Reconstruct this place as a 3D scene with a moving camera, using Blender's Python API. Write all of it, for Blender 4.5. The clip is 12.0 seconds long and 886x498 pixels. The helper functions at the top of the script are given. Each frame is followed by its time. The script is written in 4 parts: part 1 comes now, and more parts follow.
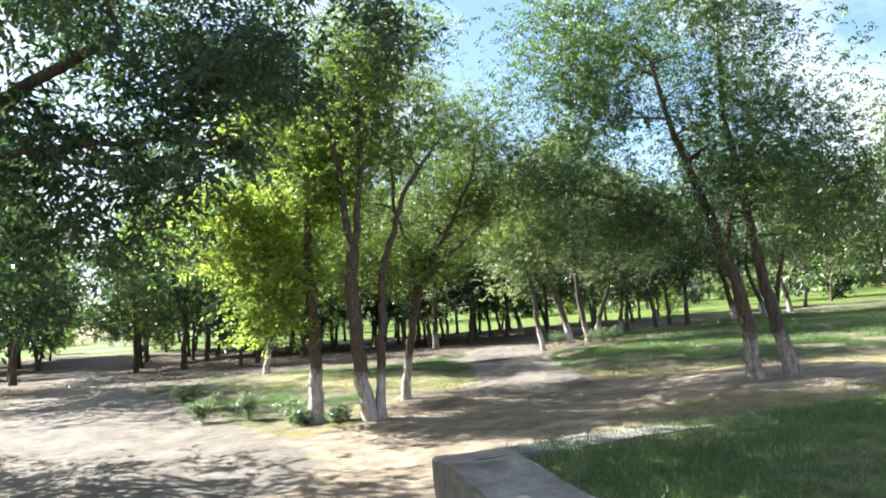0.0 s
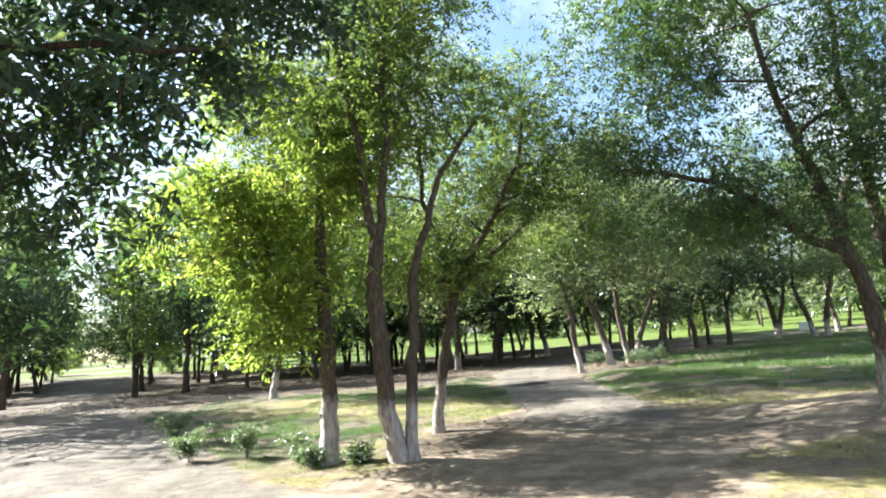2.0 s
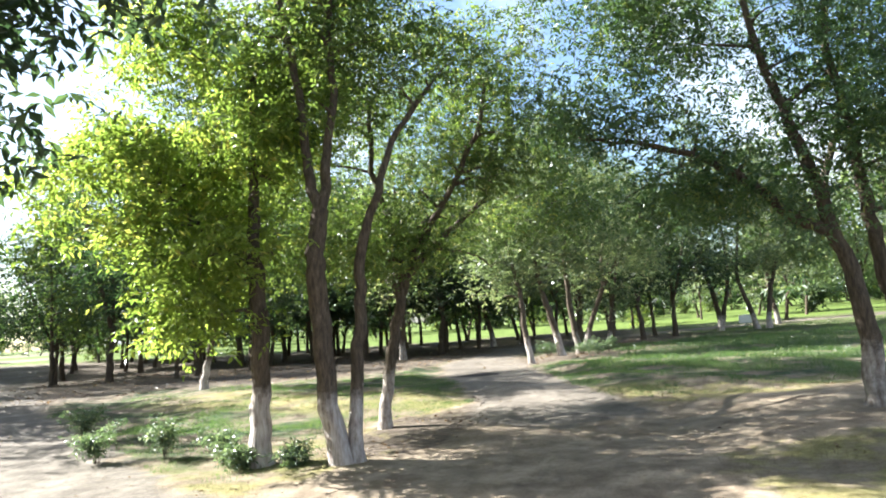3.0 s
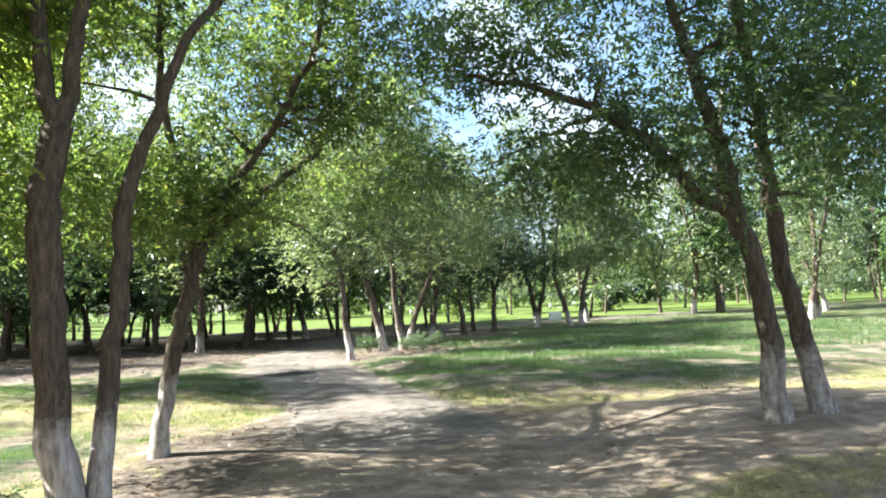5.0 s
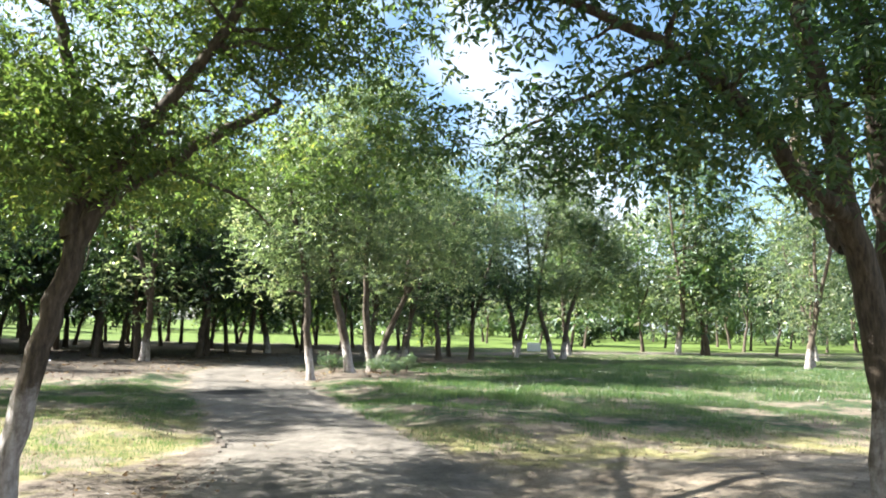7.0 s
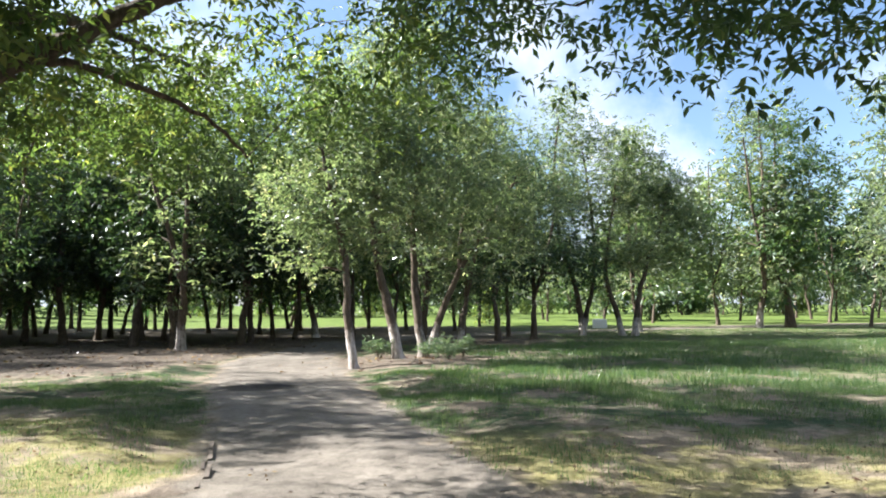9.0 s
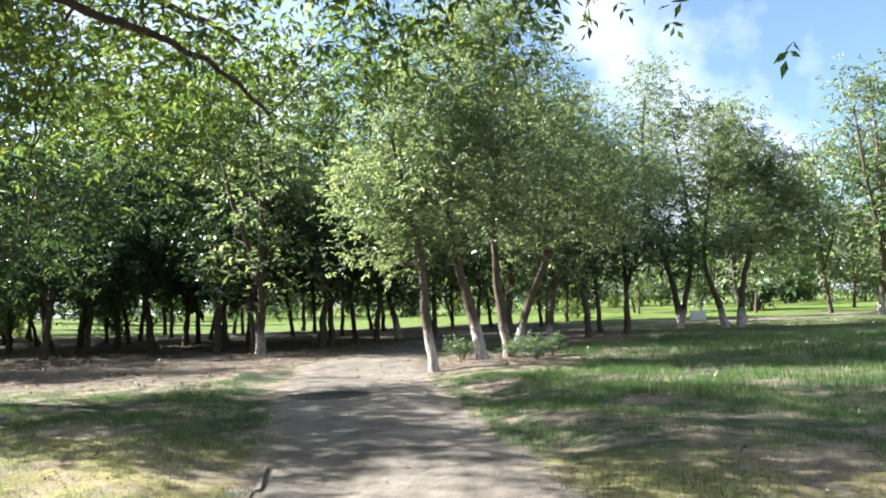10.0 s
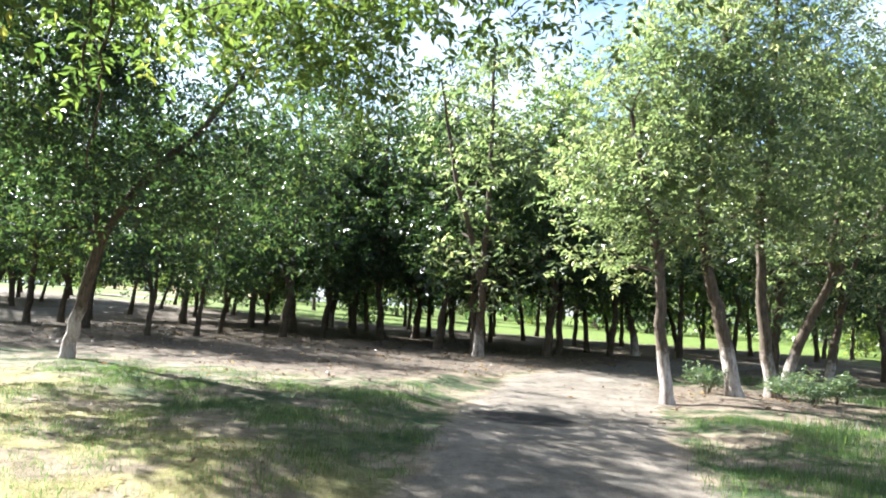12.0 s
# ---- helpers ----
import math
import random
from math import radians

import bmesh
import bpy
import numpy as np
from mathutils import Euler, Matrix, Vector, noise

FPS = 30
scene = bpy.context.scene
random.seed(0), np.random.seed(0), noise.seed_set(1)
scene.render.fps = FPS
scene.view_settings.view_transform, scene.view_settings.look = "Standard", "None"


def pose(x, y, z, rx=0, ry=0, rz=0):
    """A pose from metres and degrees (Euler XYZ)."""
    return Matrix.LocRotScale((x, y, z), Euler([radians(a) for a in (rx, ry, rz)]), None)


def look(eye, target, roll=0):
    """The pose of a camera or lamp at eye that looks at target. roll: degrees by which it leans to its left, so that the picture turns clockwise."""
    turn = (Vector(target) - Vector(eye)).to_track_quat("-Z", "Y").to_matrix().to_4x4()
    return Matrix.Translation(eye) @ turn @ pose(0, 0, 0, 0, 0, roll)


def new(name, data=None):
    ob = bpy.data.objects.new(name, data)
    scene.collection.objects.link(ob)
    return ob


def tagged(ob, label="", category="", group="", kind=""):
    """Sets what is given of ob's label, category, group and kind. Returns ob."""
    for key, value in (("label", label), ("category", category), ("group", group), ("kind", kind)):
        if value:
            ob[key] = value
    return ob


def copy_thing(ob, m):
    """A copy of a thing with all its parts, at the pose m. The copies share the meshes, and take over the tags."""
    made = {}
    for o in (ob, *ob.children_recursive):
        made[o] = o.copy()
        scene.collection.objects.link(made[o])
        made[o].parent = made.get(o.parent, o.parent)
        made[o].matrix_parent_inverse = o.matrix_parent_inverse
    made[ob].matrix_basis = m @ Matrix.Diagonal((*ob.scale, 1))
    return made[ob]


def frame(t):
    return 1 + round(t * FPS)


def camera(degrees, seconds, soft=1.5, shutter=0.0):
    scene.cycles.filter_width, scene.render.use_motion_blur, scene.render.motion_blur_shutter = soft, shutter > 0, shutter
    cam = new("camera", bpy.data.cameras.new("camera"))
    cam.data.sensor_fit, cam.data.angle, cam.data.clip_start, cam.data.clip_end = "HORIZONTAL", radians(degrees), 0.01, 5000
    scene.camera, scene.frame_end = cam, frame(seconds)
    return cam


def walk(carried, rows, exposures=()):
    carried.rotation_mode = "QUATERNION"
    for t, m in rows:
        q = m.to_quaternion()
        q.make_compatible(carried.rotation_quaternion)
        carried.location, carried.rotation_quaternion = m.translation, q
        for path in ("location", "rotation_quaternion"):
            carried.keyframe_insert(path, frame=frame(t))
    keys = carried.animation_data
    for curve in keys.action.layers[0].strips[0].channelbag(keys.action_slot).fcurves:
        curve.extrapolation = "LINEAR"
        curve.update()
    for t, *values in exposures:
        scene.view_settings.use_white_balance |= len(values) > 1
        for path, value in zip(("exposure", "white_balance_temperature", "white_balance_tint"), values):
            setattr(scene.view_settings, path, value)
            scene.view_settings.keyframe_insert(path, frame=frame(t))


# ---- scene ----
cam = camera(66.0, 12.0, soft=1.9)

PATH = [
    (0, (2.202, -2.823, 1.832), (1.939, -0.849, 2.014), -4.8),
    (0.5, (1.95, -2.165, 1.787), (1.656, -0.195, 1.967), -3.8),
    (1, (1.758, -1.532, 1.776), (1.49, 0.433, 2.038), -2.3),
    (1.5, (1.498, -0.877, 1.75), (1.146, 1.071, 2.038), -3.4),
    (2, (1.306, -0.271, 1.724), (1.015, 1.693, 1.972), -4.8),
    (2.5, (1.117, 0.307, 1.701), (0.858, 2.274, 1.951), -4.2),
    (3, (0.995, 0.946, 1.653), (0.864, 2.931, 1.861), -4.2),
    (3.5, (0.822, 1.588, 1.644), (0.843, 3.578, 1.841), -3.9),
    (3.7, (0.753, 1.831, 1.677), (0.848, 3.819, 1.872), -3.9),
    (5.3, (0.789, 3.957, 1.621), (1.213, 5.906, 1.77), -2.2),
    (5.5, (0.79, 4.161, 1.604), (1.17, 6.117, 1.775), -0.8),
    (6, (0.88, 4.77, 1.537), (1.272, 6.715, 1.785), 0.1),
    (6.5, (1.031, 5.388, 1.523), (1.463, 7.326, 1.763), 1.0),
    (7, (1.163, 5.946, 1.493), (1.632, 7.878, 1.718), 1.5),
    (7.2, (1.262, 6.168, 1.46), (1.749, 8.097, 1.667), 1.4),
    (9, (1.717, 8.596, 1.442), (2.032, 10.564, 1.606), -0.2),
    (9.5, (1.855, 9.208, 1.42), (2.097, 11.187, 1.578), -2.5),
    (10, (1.913, 9.911, 1.415), (1.988, 11.903, 1.576), -2.0),
    (10.5, (1.978, 10.502, 1.366), (1.925, 12.495, 1.528), -0.4),
    (11, (2.034, 11.164, 1.358), (1.773, 13.138, 1.553), 3.8),
    (11.5, (2.106, 11.753, 1.333), (1.666, 13.695, 1.527), 3.8),
    (12, (2.191, 12.311, 1.365), (1.555, 14.199, 1.539), 3.5),
]
walk(cam, [(t, look(eye, target, roll)) for t, eye, target, roll in PATH], [(0, 2.6, 5850, 7), (3.5, 2.72, 5900, 7), (5.5, 2.85, 5850, 6), (7, 2.7, 5850, 6), (9, 2.35, 5850, 9), (12, 2.78, 5800, 8)])

# ---- light ----
SUN_ELEV, SUN_AZ = 35.0, 162.0          # degrees; azimuth counted from +x towards +y
sun_dir = Vector((math.cos(radians(SUN_ELEV)) * math.cos(radians(SUN_AZ)),
                  math.cos(radians(SUN_ELEV)) * math.sin(radians(SUN_AZ)), math.sin(radians(SUN_ELEV))))
world = bpy.data.worlds.new("world")
scene.world = world
world.use_nodes = True
wn = world.node_tree.nodes
sky = wn.new("ShaderNodeTexSky")
sky.sky_type, sky.sun_disc = "NISHITA", False
sky.sun_elevation, sky.sun_rotation = radians(SUN_ELEV), radians(90 - SUN_AZ)
sky.dust_density, sky.ozone_density = 1.5, 1.0
wn["Background"].inputs["Strength"].default_value = 0.05
wc, wf, wr, wm = (wn.new(k) for k in ("ShaderNodeTexCoord", "ShaderNodeTexNoise", "ShaderNodeValToRGB", "ShaderNodeMix"))
wf.inputs["Scale"].default_value, wf.inputs["Detail"].default_value, wf.inputs["Roughness"].default_value = 2.6, 7.0, 0.55
wr.color_ramp.elements[0].position, wr.color_ramp.elements[1].position = 0.475, 0.61
wm.data_type = "RGBA"
wm.inputs[7].default_value = (5.0, 5.2, 5.5, 1)      # sunlit white cloud
for a, b in ((wc.outputs["Generated"], wf.inputs["Vector"]), (wf.outputs["Fac"], wr.inputs["Fac"]), (wr.outputs["Color"], wm.inputs[0]),
             (sky.outputs["Color"], wm.inputs[6]), (wm.outputs[2], wn["Background"].inputs["Color"])):
    world.node_tree.links.new(a, b)
sun = new("sun", bpy.data.lights.new("sun", "SUN"))
sun.data.energy, sun.data.angle, sun.data.color = 5.0, radians(0.55), (1.0, 0.95, 0.86)
sun.matrix_world = look(tuple(sun_dir * 60), (0, 0, 0))

# ---- materials ----


class Mat:
    """A small helper to wire node materials."""

    def __init__(self, name):
        self.m = bpy.data.materials.new(name)
        self.m.use_nodes = True
        self.t = self.m.node_tree
        self.b = self.t.nodes["Principled BSDF"]
        self.out = self.t.nodes["Material Output"]

    def add(self, kind, **props):
        n = self.t.nodes.new(kind)
        for k, v in props.items():
            if k in n.inputs:
                n.inputs[k].default_value = v
        return n

    def link(self, a, b):
        self.t.links.new(a, b)

    def pos(self):
        return self.add("ShaderNodeNewGeometry").outputs["Position"]

    def obj(self):
        return self.add("ShaderNodeTexCoord").outputs["Object"]

    def noise(self, scale, vec=None, detail=4.0, rough=0.6):
        n = self.add("ShaderNodeTexNoise", Scale=scale, Detail=detail, Roughness=rough)
        self.link(vec if vec is not None else self.pos(), n.inputs["Vector"])
        return n.outputs["Fac"]

    def ramp(self, fac, stops):
        n = self.add("ShaderNodeValToRGB")
        e = n.color_ramp.elements
        while len(e) < len(stops):
            e.new(0.5)
        for el, (p, c) in zip(e, stops):
            el.position = p
            el.color = (*c, 1) if len(c) == 3 else c
        self.link(fac, n.inputs["Fac"])
        return n.outputs["Color"]

    def attr(self, name):
        n = self.add("ShaderNodeAttribute")
        n.attribute_name = name
        return n.outputs["Fac"]

    def math(self, op, a, b=0.5, clamp=True):
        n = self.add("ShaderNodeMath")
        n.operation, n.use_clamp = op, clamp
        for i, v in enumerate((a, b)):
            if isinstance(v, (int, float)):
                n.inputs[i].default_value = v
            else:
                self.link(v, n.inputs[i])
        return n.outputs[0]

    def mix(self, fac, a, b, blend="MIX"):
        n = self.add("ShaderNodeMix")
        n.data_type, n.blend_type = "RGBA", blend
        for i, v in ((0, fac), (6, a), (7, b)):
            if isinstance(v, (int, float)):
                n.inputs[i].default_value = v
            elif isinstance(v, tuple):
                n.inputs[i].default_value = (*v, 1)
            else:
                self.link(v, n.inputs[i])
        return n.outputs[2]

    def bump(self, height, strength, dist):
        n = self.add("ShaderNodeBump", Strength=strength, Distance=dist)
        self.link(height, n.inputs["Height"])
        self.link(n.outputs["Normal"], self.b.inputs["Normal"])

    def color(self, c, rough=0.9, spec=0.2):
        if isinstance(c, tuple):
            self.b.inputs["Base Color"].default_value = (*c, 1)
        else:
            self.link(c, self.b.inputs["Base Color"])
        self.b.inputs["Roughness"].default_value = rough
        self.b.inputs["Specular IOR Level"].default_value = spec
        return self.m


def ground_material():
    m = Mat("earth_and_turf")
    fine = m.noise(38.0, detail=6, rough=0.7)
    mid = m.noise(2.3, detail=5)
    big = m.noise(0.35, detail=3)
    soil = m.ramp(mid, [(0.3, (0.21, 0.160, 0.114)), (0.7, (0.36, 0.285, 0.205))])
    road = m.ramp(m.noise(1.1, detail=7, rough=0.7), [(0.3, (0.135, 0.114, 0.094)), (0.5, (0.195, 0.166, 0.136)), (0.7, (0.265, 0.228, 0.188))])
    litter = m.ramp(m.noise(9.0, detail=6, rough=0.75), [(0.3, (0.07, 0.054, 0.042)), (0.52, (0.15, 0.118, 0.090)), (0.75, (0.29, 0.235, 0.18))])
    turf = m.ramp(m.noise(4.0, detail=7, rough=0.8), [(0.34, (0.030, 0.054, 0.024)), (0.50, (0.055, 0.080, 0.036)), (0.58, (0.095, 0.090, 0.052)), (0.70, (0.17, 0.138, 0.095))])
    dry = m.ramp(m.noise(14.0, detail=5), [(0.3, (0.19, 0.165, 0.062)), (0.75, (0.34, 0.295, 0.14))])
    edge = m.math("SUBTRACT", m.noise(1.6, detail=6, rough=0.7), 0.5, clamp=False)
    edge = m.math("MULTIPLY", edge, 2.4, clamp=False)

    def mask(name):
        a = m.math("ADD", m.attr(name), edge, clamp=False)
        return m.ramp(a, [(0.3, (0, 0, 0)), (0.7, (1, 1, 1))])
    c = m.mix(mask("forest"), soil, litter)
    g = m.mix(m.ramp(m.math("ADD", m.math("MULTIPLY", big, 0.7), m.attr("dry")), [(0.48, (0, 0, 0)), (0.85, (1, 1, 1))]), turf, dry)
    lush = m.ramp(m.noise(1.3, detail=7, rough=0.75), [(0.3, (0.070, 0.115, 0.026)), (0.55, (0.130, 0.175, 0.036)), (0.75, (0.20, 0.19, 0.066))])
    g = m.mix(m.attr("lawn"), g, lush)
    bare = m.ramp(m.noise(0.95, detail=7, rough=0.72), [(0.46, (0, 0, 0)), (0.56, (1, 1, 1))])
    g = m.mix(m.math("MULTIPLY", bare, m.math("SUBTRACT", 0.9, m.attr("lawn"))), g, m.mix(0.6, litter, soil))
    c = m.mix(mask("grass"), c, g)
    c = m.mix(mask("road"), c, road)
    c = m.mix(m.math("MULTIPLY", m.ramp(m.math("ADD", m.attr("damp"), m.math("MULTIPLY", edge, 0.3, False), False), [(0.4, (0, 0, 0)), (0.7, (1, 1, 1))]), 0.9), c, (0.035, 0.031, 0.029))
    c = m.mix(0.8, c, m.ramp(m.noise(7.5, detail=7, rough=0.8), [(0.32, (0.50, 0.49, 0.48)), (0.52, (0.92, 0.92, 0.92)), (0.7, (1.0, 1.0, 1.0))]), "MULTIPLY")
    c = m.mix(0.75, c, m.ramp(m.noise(70.0, detail=4, rough=0.75), [(0.34, (0.40, 0.38, 0.36)), (0.5, (0.95, 0.95, 0.95)), (0.68, (1.0, 1.0, 1.0))]), "MULTIPLY")
    m.bump(m.math("ADD", fine, m.math("MULTIPLY", mid, 1.0)), 0.8, 0.045)
    return m.color(c, 0.95, 0.1)


def bark_material():
    m = Mat("bark")
    p = m.obj()
    mp = m.add("ShaderNodeMapping")
    mp.inputs["Scale"].default_value = (1, 1, 0.22)
    m.link(p, mp.inputs["Vector"])
    v = mp.outputs["Vector"]
    n = m.noise(26.0, v, 6, 0.7)
    big = m.noise(2.0, p, 3)
    bark = m.ramp(n, [(0.3, (0.036, 0.029, 0.024)), (0.55, (0.110, 0.083, 0.060)), (0.8, (0.22, 0.178, 0.135))])
    lime = m.ramp(m.noise(18.0, v, 5), [(0.3, (0.17, 0.13, 0.11)), (0.5, (0.40, 0.345, 0.31)), (0.75, (0.58, 0.53, 0.49))])
    w = m.math("ADD", m.attr("white"), m.math("MULTIPLY", m.math("SUBTRACT", m.noise(7.0, p, 5, 0.75), 0.5, False), 0.9, False), False)
    c = m.mix(m.ramp(w, [(0.40, (0, 0, 0)), (0.72, (1, 1, 1))]), bark, lime)
    c = m.mix(0.35, c, m.ramp(big, [(0.3, (0.6, 0.6, 0.6)), (0.7, (1, 1, 1))]), "MULTIPLY")
    m.bump(n, 0.8, 0.03)
    return m.color(c, 0.9, 0.15)


def leaf_material(name, dark, light, glow, thin=0.46):
    m = Mat(name)
    r = m.attr("rnd")
    dark, light, glow = ((q[0] * 0.74, q[1] * 0.66, q[2] * 0.95) for q in (dark, light, glow))
    c = m.ramp(r, [(0.0, dark), (0.75, light), (0.97, glow)])
    m.color(c, 0.36, 0.5)
    tr = m.add("ShaderNodeBsdfTranslucent")
    tc = m.mix(0.55, c, (1.0, 1.0, 0.5), "MULTIPLY")
    tc = m.mix(1.0, tc, (1.85, 1.95, 1.4), "MULTIPLY")
    m.link(tc, tr.inputs["Color"])
    mx = m.add("ShaderNodeMixShader")
    mx.inputs[0].default_value = thin
    m.link(m.b.outputs[0], mx.inputs[1])
    m.link(tr.outputs[0], mx.inputs[2])
    m.link(mx.outputs[0], m.out.inputs["Surface"])
    return m.m


def concrete_material():
    m = Mat("old_concrete")
    p = m.pos()
    n = m.noise(30.0, p, 6, 0.7)
    big = m.noise(2.5, p, 5, 0.7)
    c = m.ramp(big, [(0.3, (0.15, 0.125, 0.10)), (0.55, (0.29, 0.255, 0.22)), (0.8, (0.40, 0.36, 0.31))])
    c = m.mix(0.5, c, m.ramp(n, [(0.3, (0.55, 0.55, 0.55)), (0.7, (1, 1, 1))]), "MULTIPLY")
    m.bump(m.math("ADD", n, m.math("MULTIPLY", big, 0.8)), 0.7, 0.03)
    return m.color(c, 0.9, 0.15)


GROUND = ground_material()
BARK = bark_material()
LEAF_ASH = leaf_material("leaf_ash", (0.036, 0.080, 0.028), (0.115, 0.195, 0.052), (0.29, 0.34, 0.08))
LEAF_MAPLE = leaf_material("leaf_maple", (0.080, 0.140, 0.028), (0.220, 0.300, 0.056), (0.46, 0.46, 0.11), 0.68)
LEAF_GREEN = leaf_material("leaf_green", (0.046, 0.090, 0.024), (0.140, 0.205, 0.044), (0.32, 0.34, 0.08), 0.56)
LEAF_ELM = leaf_material("leaf_elm", (0.060, 0.104, 0.048), (0.215, 0.280, 0.122), (0.46, 0.47, 0.25), 0.56)
# two darkened leaf tones: the shade of grove and near boughs is in the colour
LEAF_SHADED = leaf_material("leaf_dark", (0.018, 0.042, 0.016), (0.052, 0.094, 0.030), (0.14, 0.18, 0.05))
LEAF_BOUGH_SHADED = leaf_material("leaf_bough", (0.026, 0.055, 0.026), (0.070, 0.120, 0.050), (0.15, 0.20, 0.07))
GRASS = leaf_material("grass_blade", (0.050, 0.105, 0.034), (0.125, 0.215, 0.055), (0.29, 0.32, 0.11))
DRYGRASS = leaf_material("dry_blade", (0.12, 0.105, 0.055), (0.20, 0.175, 0.10), (0.30, 0.25, 0.16))
CONCRETE = concrete_material()


def asphalt_material():
    m = Mat("old_asphalt")
    n = m.noise(60.0, detail=6, rough=0.7)
    c = m.ramp(n, [(0.3, (0.07, 0.055, 0.045)), (0.6, (0.15, 0.12, 0.095)), (0.8, (0.25, 0.205, 0.165))])
    m.bump(n, 0.7, 0.01)
    return m.color(c, 0.9, 0.2)


ASPHALT = asphalt_material()

# ---- mesh helpers ----


def fast_mesh(name, verts, faces, attrs=None, smooth=False):
    """A mesh from numpy arrays; faces is an (n, k) array of indices."""
    verts = np.asarray(verts, dtype=np.float32)
    faces = np.asarray(faces, dtype=np.int32)
    me = bpy.data.meshes.new(name)
    k = faces.shape[1]
    me.vertices.add(len(verts))
    me.vertices.foreach_set("co", verts.ravel())
    me.loops.add(faces.size)
    me.loops.foreach_set("vertex_index", faces.ravel())
    me.polygons.add(len(faces))
    me.polygons.foreach_set("loop_start", np.arange(0, faces.size, k, dtype=np.int32))
    me.polygons.foreach_set("use_smooth", np.full(len(faces), smooth))
    for key, vals in (attrs or {}).items():
        a = me.attributes.new(key, "FLOAT", "POINT")
        a.data.foreach_set("value", np.asarray(vals, dtype=np.float32))
    me.update(calc_edges=True)
    me.validate()
    return me


def part(name, me, material, parent=None, label=""):
    """Link a mesh as one object under a thing or a part."""
    if isinstance(me, bmesh.types.BMesh):
        bm, me = me, bpy.data.meshes.new(name)
        bm.to_mesh(me)
        bm.free()
    if material and not me.materials:
        me.materials.append(material)
    ob = new(name, me)
    ob.parent = parent
    return tagged(ob, label) if label else ob


# ---- ground ----


def smooth(a, b, x):
    t = np.clip((x - a) / (b - a), 0, 1)
    return t * t * (3 - 2 * t)


def seg_dist(x, y, pts):
    """Distance to a polyline whose points are (x, y, half width); below 0 inside."""
    best = np.full(np.shape(x), 1e9)
    for (ax, ay, aw), (bx, by, bw) in zip(pts, pts[1:]):
        dx, dy = bx - ax, by - ay
        t = np.clip(((x - ax) * dx + (y - ay) * dy) / (dx * dx + dy * dy), 0, 1)
        best = np.minimum(best, np.hypot(x - ax - t * dx, y - ay - t * dy) - (aw + t * (bw - aw)))
    return best


ROAD_LEFT = [(-3.5, 5.5, 2.6), (-7.4, 10.6, 2.4), (-10.8, 15.0, 1.9), (-19.3, 27.0, 1.6), (-37.5, 53.6, 1.7), (-95.0, 136.0, 2.2)]
PATH_MAIN = [(2.0, 13.0, 1.5), (1.7, 15.3, 1.25), (1.4, 18.0, 1.25), (0.7, 22.5, 1.35), (0.4, 27.0, 1.45), (0.7, 30.5, 1.1), (2.0, 36.0, 1.2),
             (4.5, 40.0, 1.3), (12.0, 44.5, 1.2), (30.0, 51.0, 1.2), (70.0, 62.0, 1.2)]
LANE = [(-3.0, 5.2, 2.6), (0.8, 6.6, 2.2), (1.8, 10.8, 2.1), (5.5, 11.2, 1.9), (10.0, 10.6, 2.0), (22.0, 9.0, 2.2)]
APPROACH = [(1.6, -12.0, 2.2), (0.4, -2.0, 2.0), (-1.0, 5.0, 2.6), (0.5, 8.0, 2.0)]
WEST = [(-3.0, 5.0, 2.5), (-14.0, 3.0, 2.6), (-40.0, 0.0, 2.6)]


def ground_z(x, y):
    z = 0.035 * np.sin(x * 0.9 + 1.3) * np.sin(y * 0.7) + 0.02 * np.sin(x * 2.3 + y * 1.7)
    z = z + 0.16 * smooth(4.0, 1.5, np.hypot(x - 7.0, (y - 10.6) * 0.9))
    z = z + 1.3 * smooth(-12, -60, x) * smooth(30, 70, y)
    z = z + 0.10 * smooth(0.3, 1.2, seg_dist(x, y, PATH_MAIN)) * smooth(14, 16, y) * smooth(34, 28, y) - 0.05
    return z


def axis(lo, hi, step, far, grow=1.22):
    a = list(np.arange(lo, hi + step / 2, step))
    s = step
    while a[-1] < far:
        s *= grow
        a.append(a[-1] + s)
    s = step
    while a[0] > -far:
        s *= grow
        a.insert(0, a[0] - s)
    return np.array(a)


